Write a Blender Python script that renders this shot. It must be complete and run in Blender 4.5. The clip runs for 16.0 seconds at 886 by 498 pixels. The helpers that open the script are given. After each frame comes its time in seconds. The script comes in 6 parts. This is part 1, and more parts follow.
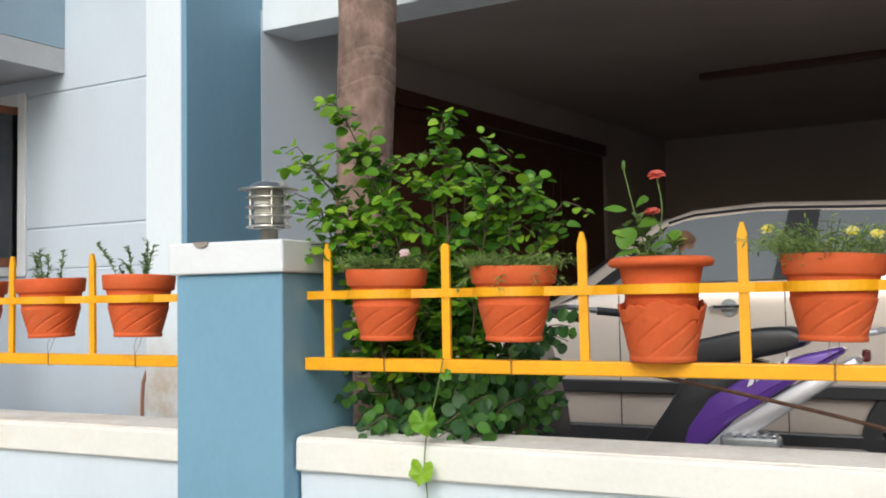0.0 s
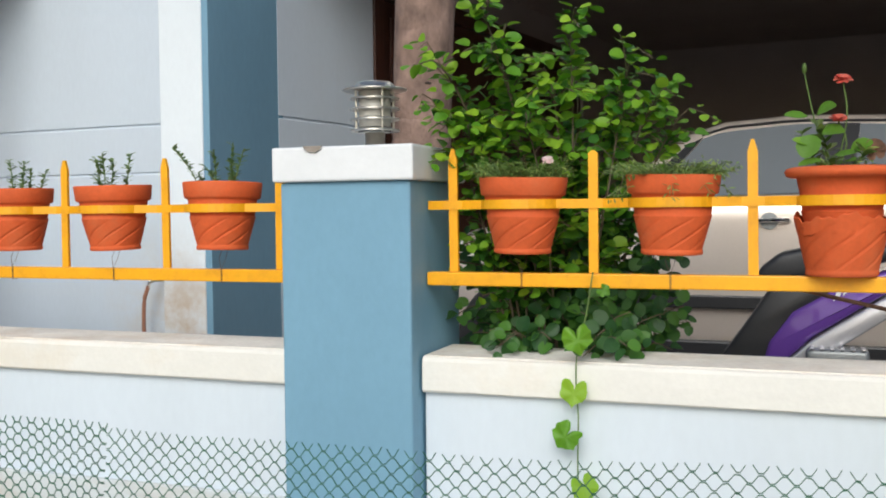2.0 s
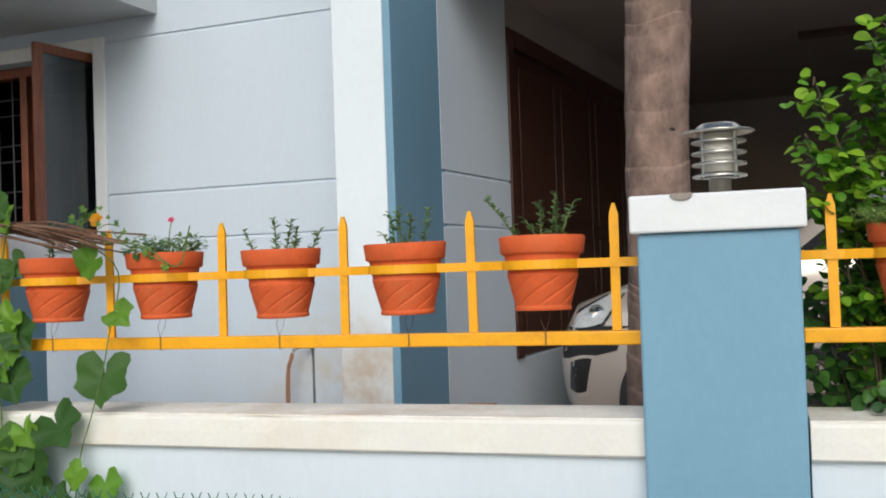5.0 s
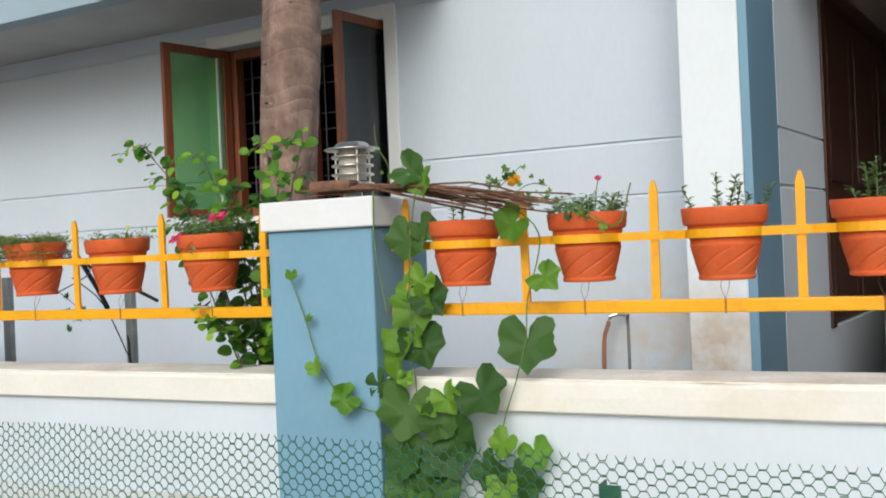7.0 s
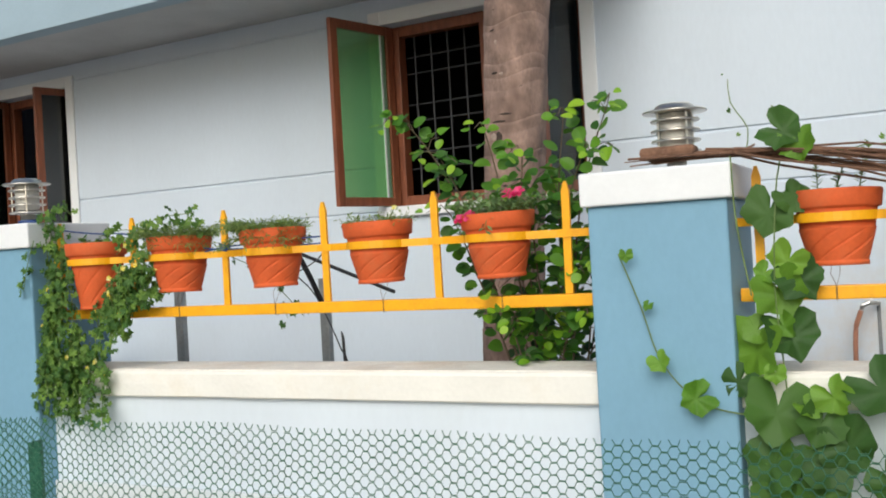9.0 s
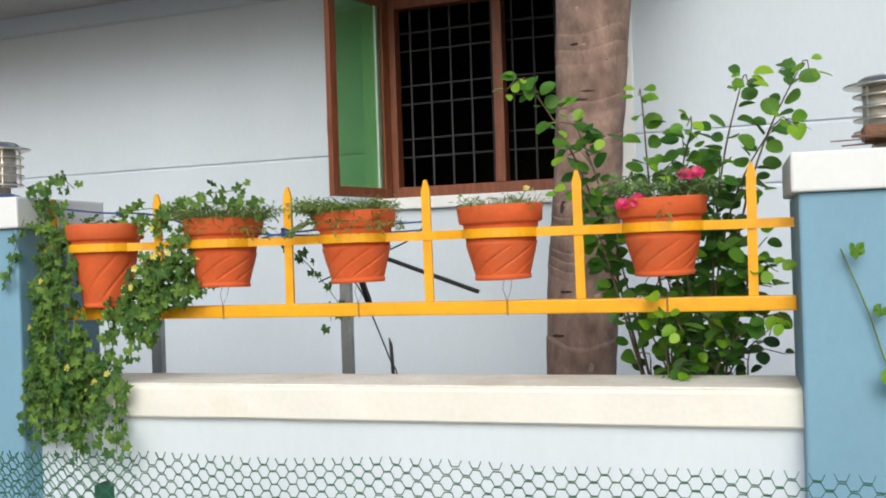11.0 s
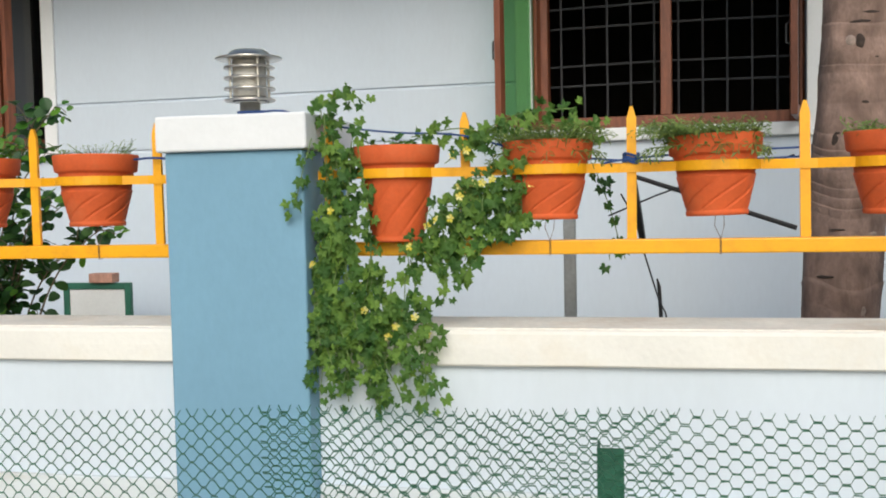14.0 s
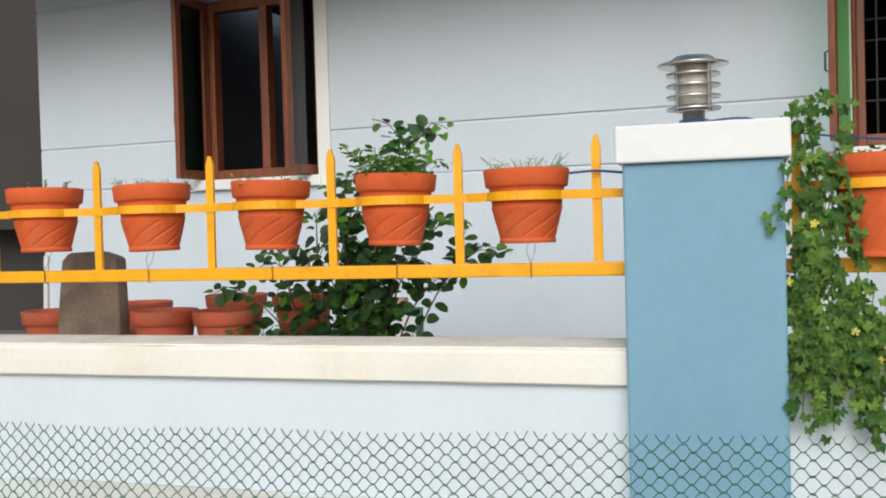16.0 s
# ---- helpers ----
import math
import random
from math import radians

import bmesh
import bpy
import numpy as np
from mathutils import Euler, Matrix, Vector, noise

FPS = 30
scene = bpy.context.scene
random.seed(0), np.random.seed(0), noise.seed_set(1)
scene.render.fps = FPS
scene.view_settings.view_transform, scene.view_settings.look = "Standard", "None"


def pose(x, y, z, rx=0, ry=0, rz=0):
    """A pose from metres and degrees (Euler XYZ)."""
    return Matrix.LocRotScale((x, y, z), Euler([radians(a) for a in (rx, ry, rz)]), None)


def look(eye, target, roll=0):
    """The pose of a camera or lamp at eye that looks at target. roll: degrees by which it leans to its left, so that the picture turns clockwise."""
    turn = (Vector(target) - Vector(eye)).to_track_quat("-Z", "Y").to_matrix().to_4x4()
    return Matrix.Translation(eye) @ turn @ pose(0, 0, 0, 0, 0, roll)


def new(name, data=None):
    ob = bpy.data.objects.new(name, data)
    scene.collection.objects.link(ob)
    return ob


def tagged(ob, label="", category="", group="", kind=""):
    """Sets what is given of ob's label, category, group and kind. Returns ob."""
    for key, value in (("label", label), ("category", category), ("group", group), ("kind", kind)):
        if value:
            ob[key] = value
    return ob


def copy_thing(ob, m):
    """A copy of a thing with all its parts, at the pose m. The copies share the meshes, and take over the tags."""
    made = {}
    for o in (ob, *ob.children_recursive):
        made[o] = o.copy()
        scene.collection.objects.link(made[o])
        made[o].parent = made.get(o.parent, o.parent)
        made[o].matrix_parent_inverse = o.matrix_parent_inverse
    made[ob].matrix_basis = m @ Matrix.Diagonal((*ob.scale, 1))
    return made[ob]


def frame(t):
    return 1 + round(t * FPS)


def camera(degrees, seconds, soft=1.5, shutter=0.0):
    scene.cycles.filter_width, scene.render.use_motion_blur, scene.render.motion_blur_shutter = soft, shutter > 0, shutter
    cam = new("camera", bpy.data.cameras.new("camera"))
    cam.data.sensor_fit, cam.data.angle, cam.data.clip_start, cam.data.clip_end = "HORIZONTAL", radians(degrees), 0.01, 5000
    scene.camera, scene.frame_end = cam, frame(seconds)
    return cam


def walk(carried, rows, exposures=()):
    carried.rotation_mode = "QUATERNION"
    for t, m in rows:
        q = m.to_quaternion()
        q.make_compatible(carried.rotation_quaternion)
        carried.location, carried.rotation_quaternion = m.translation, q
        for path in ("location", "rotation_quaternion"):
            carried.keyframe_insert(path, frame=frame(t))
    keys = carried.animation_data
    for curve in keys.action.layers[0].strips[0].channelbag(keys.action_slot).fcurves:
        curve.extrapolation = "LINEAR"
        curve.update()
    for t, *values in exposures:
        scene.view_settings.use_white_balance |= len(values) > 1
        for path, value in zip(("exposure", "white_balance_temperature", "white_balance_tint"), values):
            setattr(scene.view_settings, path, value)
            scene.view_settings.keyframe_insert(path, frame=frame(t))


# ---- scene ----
cam = camera(48.4, 16.0, soft=1.9)
PATH = [
    (0, (-0.266, -0.226, 1.578), (-1.145, 1.568, 1.679), -0.9),
    (0.5, (-0.441, -0.237, 1.576), (-1.33, 1.555, 1.561), 0.5),
    (1, (-0.637, -0.177, 1.572), (-1.514, 1.62, 1.532), -1.3),
    (1.5, (-0.82, -0.228, 1.571), (-1.556, 1.63, 1.52), 0.9),
    (2, (-1.011, -0.314, 1.577), (-1.706, 1.559, 1.501), -0.6),
    (2.5, (-1.172, -0.326, 1.577), (-1.946, 1.517, 1.544), -1.4),
    (3, (-1.39, -0.277, 1.577), (-2.063, 1.604, 1.66), -0.6),
    (5.5, (-2.454, -0.489, 1.593), (-3.041, 1.423, 1.606), -2.1),
    (6, (-2.683, -0.536, 1.592), (-3.384, 1.337, 1.569), -2.2),
    (6.5, (-2.961, -0.551, 1.606), (-3.809, 1.26, 1.631), -0.7),
    (7, (-3.203, -0.606, 1.586), (-4.05, 1.206, 1.584), -2.5),
    (7.5, (-3.456, -0.665, 1.592), (-4.348, 1.124, 1.583), -1.7),
    (8, (-3.736, -0.662, 1.582), (-4.79, 1.037, 1.613), -4.4),
    (10.5, (-5.198, -0.466, 1.553), (-5.724, 1.464, 1.527), -0.8),
    (11, (-5.448, -0.393, 1.548), (-6.018, 1.524, 1.552), -1.9),
    (11.5, (-5.719, -0.379, 1.536), (-6.186, 1.566, 1.531), -2.0),
    (12, (-5.953, -0.422, 1.529), (-6.45, 1.514, 1.45), -2.2),
    (12.5, (-6.187, -0.361, 1.518), (-6.72, 1.564, 1.423), -3.4),
    (13, (-6.365, -0.285, 1.528), (-6.908, 1.636, 1.404), -2.3),
    (13.5, (-6.536, -0.292, 1.535), (-6.94, 1.663, 1.413), -2.9),
    (14, (-6.8, -0.35, 1.532), (-7.192, 1.608, 1.421), -1.2),
    (14.5, (-7.038, -0.293, 1.524), (-7.488, 1.651, 1.397), -0.6),
    (15, (-7.312, -0.336, 1.527), (-7.737, 1.615, 1.402), -0.8),
    (15.5, (-7.585, -0.428, 1.526), (-8.099, 1.502, 1.426), -1.8),
    (16, (-7.85, -0.431, 1.506), (-8.438, 1.48, 1.464), -1.6),
]
walk(cam, [(t, look(eye, target, roll)) for t, eye, target, roll in PATH], [(0.0, -0.57, 5950, 5), (2.0, -0.64, 5900, 5), (5.5, -0.72, 5900, 5), (7.5, -0.61, 6050, 5), (11.0, -0.57, 6080, 5), (16.0, -0.65, 6080, 5)])

# ---- world, sun ----
world = bpy.data.worlds.new("sky")
scene.world = world
world.use_nodes = True
wn = world.node_tree.nodes
sky = wn.new("ShaderNodeTexSky")
sky.sky_type = "NISHITA"
sky.sun_disc = False
sky.sun_elevation, sky.sun_rotation = radians(34), radians(170)
sky.dust_density = 4.0
sky.ozone_density = 0.6
world.node_tree.links.new(sky.outputs[0], wn["Background"].inputs[0])
wn["Background"].inputs[1].default_value = 0.17
sun = new("sun", bpy.data.lights.new("sun", "SUN"))
sun.data.energy, sun.data.angle, sun.data.color = 2.3, radians(40), (1.0, 0.97, 0.93)
sun.matrix_world = look((2.5, -14, 9.6), (0, 0, 0))


# ---- materials ----
def mat(name, base, rough=0.6, metal=0.0, var=0.10, scale=3.0, fine=70.0, bump=0.15, stain=None, amount=0.5, stain_scale=1.2, rand=0.0, stretch=(1, 1, 1), coat=0.0):
    """Painted or mineral surface: two scales of variation, fine relief and, where given, stains of another colour."""
    m = bpy.data.materials.new(name)
    m.use_nodes = True
    t = m.node_tree
    nd, ln = t.nodes, t.links
    b = nd["Principled BSDF"]
    co = nd.new("ShaderNodeTexCoord")
    mp = nd.new("ShaderNodeMapping")
    mp.inputs["Scale"].default_value = stretch
    ln.new(co.outputs["Object"], mp.inputs[0])
    n1, n2 = nd.new("ShaderNodeTexNoise"), nd.new("ShaderNodeTexNoise")
    for n, s in ((n1, scale), (n2, fine)):
        n.inputs["Scale"].default_value = s
        n.inputs["Detail"].default_value = 6
        ln.new(mp.outputs[0], n.inputs["Vector"])
    mr = nd.new("ShaderNodeMapRange")
    mr.inputs[1].default_value, mr.inputs[2].default_value = 0.3, 0.7
    mr.inputs[3].default_value, mr.inputs[4].default_value = 1 - var, 1 + var
    ln.new(n1.outputs[0], mr.inputs[0])
    mr2 = nd.new("ShaderNodeMapRange")
    mr2.inputs[1].default_value, mr2.inputs[2].default_value = 0.25, 0.75
    mr2.inputs[3].default_value, mr2.inputs[4].default_value = 1 - var * 0.6, 1 + var * 0.6
    ln.new(n2.outputs[0], mr2.inputs[0])
    mul = nd.new("ShaderNodeMath")
    mul.operation = "MULTIPLY"
    ln.new(mr.outputs[0], mul.inputs[0])
    ln.new(mr2.outputs[0], mul.inputs[1])
    last = mul.outputs[0]
    if rand:
        geo = nd.new("ShaderNodeNewGeometry")
        obj = nd.new("ShaderNodeObjectInfo")
        add = nd.new("ShaderNodeMath")
        ln.new(geo.outputs["Random Per Island"], add.inputs[0])
        ln.new(obj.outputs["Random"], add.inputs[1])
        r3 = nd.new("ShaderNodeMapRange")
        r3.inputs[1].default_value, r3.inputs[2].default_value = 0, 2
        r3.inputs[3].default_value, r3.inputs[4].default_value = 1 - rand, 1 + rand
        ln.new(add.outputs[0], r3.inputs[0])
        m3 = nd.new("ShaderNodeMath")
        m3.operation = "MULTIPLY"
        ln.new(last, m3.inputs[0])
        ln.new(r3.outputs[0], m3.inputs[1])
        last = m3.outputs[0]
    vm = nd.new("ShaderNodeVectorMath")
    vm.operation = "SCALE"
    vm.inputs[0].default_value = base
    ln.new(last, vm.inputs["Scale"])
    col = vm.outputs[0]
    if stain:
        n4 = nd.new("ShaderNodeTexNoise")
        n4.inputs["Scale"].default_value = stain_scale
        n4.inputs["Detail"].default_value = 9
        n4.inputs["Roughness"].default_value = 0.65
        ln.new(mp.outputs[0], n4.inputs["Vector"])
        r4 = nd.new("ShaderNodeMapRange")
        r4.inputs[1].default_value, r4.inputs[2].default_value = 0.5, 0.75
        r4.inputs[3].default_value, r4.inputs[4].default_value = 0, amount
        ln.new(n4.outputs[0], r4.inputs[0])
        mx = nd.new("ShaderNodeMix")
        mx.data_type = "RGBA"
        mx.inputs["B"].default_value = (*stain, 1)
        for i in mx.inputs:
            if i.type == "RGBA" and i.name == "A":
                ln.new(col, i)
            if i.type == "RGBA" and i.name == "B":
                i.default_value = (*stain, 1)
        ln.new(r4.outputs[0], mx.inputs[0])
        col = [o for o in mx.outputs if o.type == "RGBA"][0]
    ln.new(col, b.inputs["Base Color"])
    b.inputs["Roughness"].default_value = rough
    b.inputs["Metallic"].default_value = metal
    b.inputs["Coat Weight"].default_value = coat
    if bump:
        bp = nd.new("ShaderNodeBump")
        bp.inputs["Strength"].default_value = bump
        bp.inputs["Distance"].default_value = 0.004
        ln.new(n2.outputs[0], bp.inputs["Height"])
        ln.new(bp.outputs[0], b.inputs["Normal"])
    return m


def leaf_mat(name, base, tip, rough=0.5, through_light=0.35):
    """Leaf: colour varies leaf by leaf, some light passes through."""
    m = mat(name, base, rough, var=0.18, scale=9, fine=120, bump=0.1)
    t = m.node_tree
    nd, ln = t.nodes, t.links
    b = nd["Principled BSDF"]
    src = b.inputs["Base Color"].links[0].from_socket
    geo = nd.new("ShaderNodeNewGeometry")
    mx = nd.new("ShaderNodeMix")
    mx.data_type = "RGBA"
    pw = nd.new("ShaderNodeMath")
    pw.operation = "POWER"
    pw.inputs[1].default_value = 1.8
    obj = nd.new("ShaderNodeObjectInfo")
    fr = nd.new("ShaderNodeMath")
    fr.operation = "ADD"
    ln.new(geo.outputs["Random Per Island"], fr.inputs[0])
    ln.new(obj.outputs["Random"], fr.inputs[1])
    fc = nd.new("ShaderNodeMath")
    fc.operation = "FRACT"
    ln.new(fr.outputs[0], fc.inputs[0])
    ln.new(fc.outputs[0], pw.inputs[0])
    ln.new(pw.outputs[0], mx.inputs[0])
    for i in mx.inputs:
        if i.type == "RGBA" and i.name == "A":
            ln.new(src, i)
        if i.type == "RGBA" and i.name == "B":
            i.default_value = (*tip, 1)
    col = [o for o in mx.outputs if o.type == "RGBA"][0]
    ln.new(col, b.inputs["Base Color"])
    tr = nd.new("ShaderNodeBsdfTranslucent")
    ln.new(col, tr.inputs[0])
    ms = nd.new("ShaderNodeMixShader")
    ms.inputs[0].default_value = through_light
    out = nd["Material Output"]
    ln.new(b.outputs[0], ms.inputs[1])
    ln.new(tr.outputs[0], ms.inputs[2])
    ln.new(ms.outputs[0], out.inputs[0])
    return m


def glass_mat(name, tint, gloss=0.12):
    m = bpy.data.materials.new(name)
    m.use_nodes = True
    nd, ln = m.node_tree.nodes, m.node_tree.links
    tr, gl, ms = nd.new("ShaderNodeBsdfTransparent"), nd.new("ShaderNodeBsdfGlossy"), nd.new("ShaderNodeMixShader")
    tr.inputs[0].default_value = (*tint, 1)
    gl.inputs["Roughness"].default_value = gloss
    ms.inputs[0].default_value = 0.1
    ln.new(tr.outputs[0], ms.inputs[1])
    ln.new(gl.outputs[0], ms.inputs[2])
    ln.new(ms.outputs[0], nd["Material Output"].inputs[0])
    return m


def rust(m, centre, inner, outer, colour, amount):
    """Ochre water stain of its own outline round a place on the wall."""
    t = m.node_tree
    nd, ln = t.nodes, t.links
    bs = nd["Principled BSDF"]
    src = bs.inputs["Base Color"].links[0].from_socket
    co, ds, nz = nd.new("ShaderNodeTexCoord"), nd.new("ShaderNodeVectorMath"), nd.new("ShaderNodeTexNoise")
    ds.operation = "DISTANCE"
    ds.inputs[1].default_value = centre
    ln.new(co.outputs["Object"], ds.inputs[0])
    nz.inputs["Scale"].default_value, nz.inputs["Detail"].default_value, nz.inputs["Roughness"].default_value = 3.5, 8, 0.7
    ln.new(co.outputs["Object"], nz.inputs["Vector"])
    mr, n2, mu, mx = nd.new("ShaderNodeMapRange"), nd.new("ShaderNodeMapRange"), nd.new("ShaderNodeMath"), nd.new("ShaderNodeMix")
    for k, val in enumerate((inner, outer, amount, 0.0)):
        mr.inputs[1 + k].default_value = val
    for k, val in enumerate((0.38, 0.62, 0.0, 1.0)):
        n2.inputs[1 + k].default_value = val
    ln.new(ds.outputs["Value"], mr.inputs[0])
    ln.new(nz.outputs[0], n2.inputs[0])
    mu.operation = "MULTIPLY"
    ln.new(mr.outputs[0], mu.inputs[0])
    ln.new(n2.outputs[0], mu.inputs[1])
    mx.data_type = "RGBA"
    ln.new(mu.outputs[0], mx.inputs[0])
    for i in mx.inputs:
        if i.type == "RGBA" and i.name == "A":
            ln.new(src, i)
        if i.type == "RGBA" and i.name == "B":
            i.default_value = (*colour, 1)
    ln.new([o for o in mx.outputs if o.type == "RGBA"][0], bs.inputs["Base Color"])


# Street out of view, its colour paled to bounce fill light upwards.
M_ASPHALT = mat("fill_bounce_street", (0.33, 0.305, 0.27), 0.9, var=0.25, fine=120, bump=0.5)
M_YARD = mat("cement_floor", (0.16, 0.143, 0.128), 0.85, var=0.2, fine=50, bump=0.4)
M_WALL = mat("pale_blue_wall_paint", (0.60, 0.665, 0.74), 0.7, var=0.035, scale=1.5, fine=45, bump=0.22, stain=(0.52, 0.55, 0.58), amount=0.35, stain_scale=0.9, stretch=(1, 1, 0.35))
M_WALL_LOW = mat("pale_blue_compound_paint", (0.68, 0.745, 0.81), 0.75, var=0.03, scale=2, fine=40, bump=0.25, stain=(0.55, 0.58, 0.56), amount=0.3, stain_scale=1.1, stretch=(1, 1, 0.4))
M_PLINTH = mat("stained_plinth_paint", (0.68, 0.72, 0.74), 0.75, var=0.06, scale=2, fine=40, bump=0.3, stain=(0.48, 0.40, 0.29), amount=0.8, stain_scale=2.2, stretch=(0.5, 1, 1.5))
M_WHITE = mat("white_paint", (0.80, 0.81, 0.82), 0.65, var=0.03, fine=50, bump=0.2, stain=(0.62, 0.62, 0.6), amount=0.25)
M_COLUMN = mat("column_white_paint", (0.78, 0.83, 0.87), 0.65, var=0.03, scale=2, fine=50, bump=0.2, stain=(0.60, 0.52, 0.40), amount=0.4, stain_scale=0.8, stretch=(1, 1, 0.5))
rust(M_COLUMN, (-0.14, -0.65, 1.0), 0.1, 0.55, (0.50, 0.35, 0.20), 0.75)
rust(M_WALL, (-0.55, 0.0, 0.95), 0.2, 0.75, (0.56, 0.44, 0.30), 0.6)
M_COPING = mat("cream_coping_paint", (0.84, 0.815, 0.755), 0.75, var=0.04, scale=4, fine=60, bump=0.3, stain=(0.60, 0.47, 0.28), amount=0.45, stain_scale=2.0)
M_SCREED = mat("weathered_screed", (0.85, 0.81, 0.74), 0.9, var=0.12, scale=5, fine=60, bump=0.4, stain=(0.52, 0.36, 0.20), amount=0.55, stain_scale=2.6)
M_BLUE = mat("blue_pillar_paint", (0.20, 0.37, 0.50), 0.6, var=0.05, scale=2.5, fine=45, bump=0.25, stain=(0.26, 0.42, 0.53), amount=0.5, stain_scale=1.6, stretch=(1, 1, 0.6))
M_BLUE_DK = mat("blue_column_paint", (0.19, 0.34, 0.46), 0.6, var=0.06, scale=2, fine=45, bump=0.25, stain=(0.20, 0.32, 0.41), amount=0.4, stretch=(1, 1, 0.3))
M_FASCIA = mat("blue_grey_fascia_paint", (0.33, 0.43, 0.50), 0.7, var=0.05, bump=0.2)
M_SOFFIT = mat("soffit_plaster", (0.5, 0.5, 0.5), 0.85, var=0.08, bump=0.3)
# Porch plaster coloured dark brown to stand in for the shade inside.
M_PORCH = mat("porch_shade_plaster", (0.32, 0.275, 0.255), 0.85, var=0.08, scale=1.2, bump=0.3)
# Near-black colour stands in for the lack of light in the rooms.
M_ROOM = mat("shade_black_room_paint", (0.02, 0.018, 0.017), 0.9, var=0.1, bump=0.1)
# Dark tone puts the shadow of the passage into the wall colour.
M_NEIGH = mat("shade_brown_neighbour_plaster", (0.05, 0.044, 0.042), 0.9, var=0.12, scale=1.0, bump=0.3)
M_YELLOW = mat("yellow_enamel", (0.92, 0.43, 0.004), 0.4, var=0.06, scale=10, fine=90, bump=0.12, stain=(0.52, 0.20, 0.02), amount=0.4, stain_scale=14)
M_TERRA = mat("terracotta_plastic", (0.62, 0.105, 0.022), 0.78, var=0.10, scale=14, fine=90, bump=0.15, stain=(0.45, 0.15, 0.06), amount=0.55, stain_scale=7, rand=0.12)
M_TERRA_DK = mat("old_terracotta_plastic", (0.46, 0.10, 0.045), 0.7, var=0.12, scale=14, fine=90, bump=0.2, stain=(0.3, 0.16, 0.1), amount=0.5, stain_scale=9, rand=0.12)
M_SOIL = mat("potting_soil", (0.06, 0.04, 0.028), 0.95, var=0.35, scale=30, fine=140, bump=0.8)
M_STEEL = mat("stainless_steel", (0.70, 0.665, 0.60), 0.3, 1.0, var=0.06, scale=30, bump=0.05)
M_DIFF = mat("frosted_lamp_glass", (0.62, 0.60, 0.55), 0.25, var=0.05, bump=0.05)
M_WOOD = mat("brown_window_wood", (0.20, 0.062, 0.028), 0.45, var=0.25, scale=6, fine=40, bump=0.2, stretch=(8, 8, 1))
M_WOOD_DK = mat("dark_door_wood", (0.06, 0.022, 0.014), 0.4, var=0.3, scale=5, fine=40, bump=0.2, stretch=(8, 8, 1))
M_IRON = mat("black_grille_iron", (0.05, 0.05, 0.055), 0.55, 0.3, var=0.2, bump=0.2)
M_TRUNK = mat("coconut_bark", (0.27, 0.182, 0.146), 0.95, var=0.34, scale=7, fine=40, bump=1.0, stain=(0.12, 0.075, 0.058), amount=0.9, stain_scale=5.0, stretch=(1.9, 1.9, 1.15))
M_MESH = mat("green_wire_mesh", (0.04, 0.145, 0.085), 0.5, 0.0, var=0.2, scale=8, bump=0.0)
M_GREENPOST = mat("green_angle_post", (0.03, 0.13, 0.08), 0.5, var=0.2, scale=12, bump=0.2)
M_GALV = mat("galvanised_pipe", (0.30, 0.31, 0.31), 0.45, 0.6, var=0.15, scale=12, bump=0.1)
M_BLACK = mat("black_plastic", (0.018, 0.018, 0.02), 0.4, var=0.2, bump=0.1)
M_RUBBER = mat("tyre_rubber", (0.02, 0.02, 0.02), 0.85, var=0.2, bump=0.3)
M_CAR = mat("champagne_car_paint", (0.80, 0.70, 0.62), 0.3, 0.5, var=0.03, bump=0.0, coat=0.8)
# Grey base imitates the bright surroundings reflected in the car windows.
M_CARGLASS = mat("reflection_grey_car_glass", (0.15, 0.165, 0.18), 0.06, 0.0, var=0.02, bump=0.0, coat=1.0)
M_HEADLAMP = mat("headlamp_glass", (0.78, 0.79, 0.80), 0.12, 0.35, var=0.15, scale=25, bump=0.05, coat=1.0)
M_CHROME = mat("chrome", (0.8, 0.8, 0.8), 0.1, 1.0, var=0.02, bump=0.0)
M_PURPLE = mat("purple_scooter_paint", (0.12, 0.045, 0.30), 0.28, 0.2, var=0.05, bump=0.0, coat=0.8)
M_TAIL = mat("dark_red_lens", (0.10, 0.012, 0.012), 0.25, var=0.1, bump=0.0, coat=0.6)
M_SILVER = mat("silver_scooter_paint", (0.55, 0.54, 0.56), 0.35, 0.5, var=0.05, bump=0.0)
M_BRICK = mat("red_brick", (0.46, 0.25, 0.18), 0.9, var=0.2, scale=20, bump=0.5)
M_STONE = mat("grey_cement_block", (0.30, 0.26, 0.22), 0.95, var=0.2, scale=9, fine=60, bump=0.6)
M_SLAB = mat("weathered_slab", (0.21, 0.165, 0.125), 0.95, var=0.25, scale=9, fine=60, bump=0.6, stain=(0.1, 0.085, 0.06), amount=0.7, stain_scale=6)
M_ROPE = mat("blue_nylon_rope", (0.03, 0.07, 0.22), 0.6, var=0.2, scale=40, bump=0.2)
M_WIRE = mat("rusty_tie_wire", (0.16, 0.10, 0.07), 0.7, 0.4, var=0.3, scale=40, bump=0.1)
M_HOSE = mat("brown_garden_hose", (0.34, 0.15, 0.09), 0.6, var=0.15, scale=10, bump=0.1)
M_TWIG = mat("dry_twig_bark", (0.17, 0.09, 0.055), 0.9, var=0.35, scale=25, fine=90, bump=0.5, rand=0.3)
M_BOARD = mat("white_board", (0.75, 0.75, 0.72), 0.6, var=0.06, bump=0.1)
M_STEM = mat("green_stem", (0.13, 0.20, 0.05), 0.6, var=0.2, scale=20, bump=0.1)
M_BRANCH = mat("bush_branch", (0.13, 0.10, 0.06), 0.85, var=0.25, scale=20, bump=0.4)
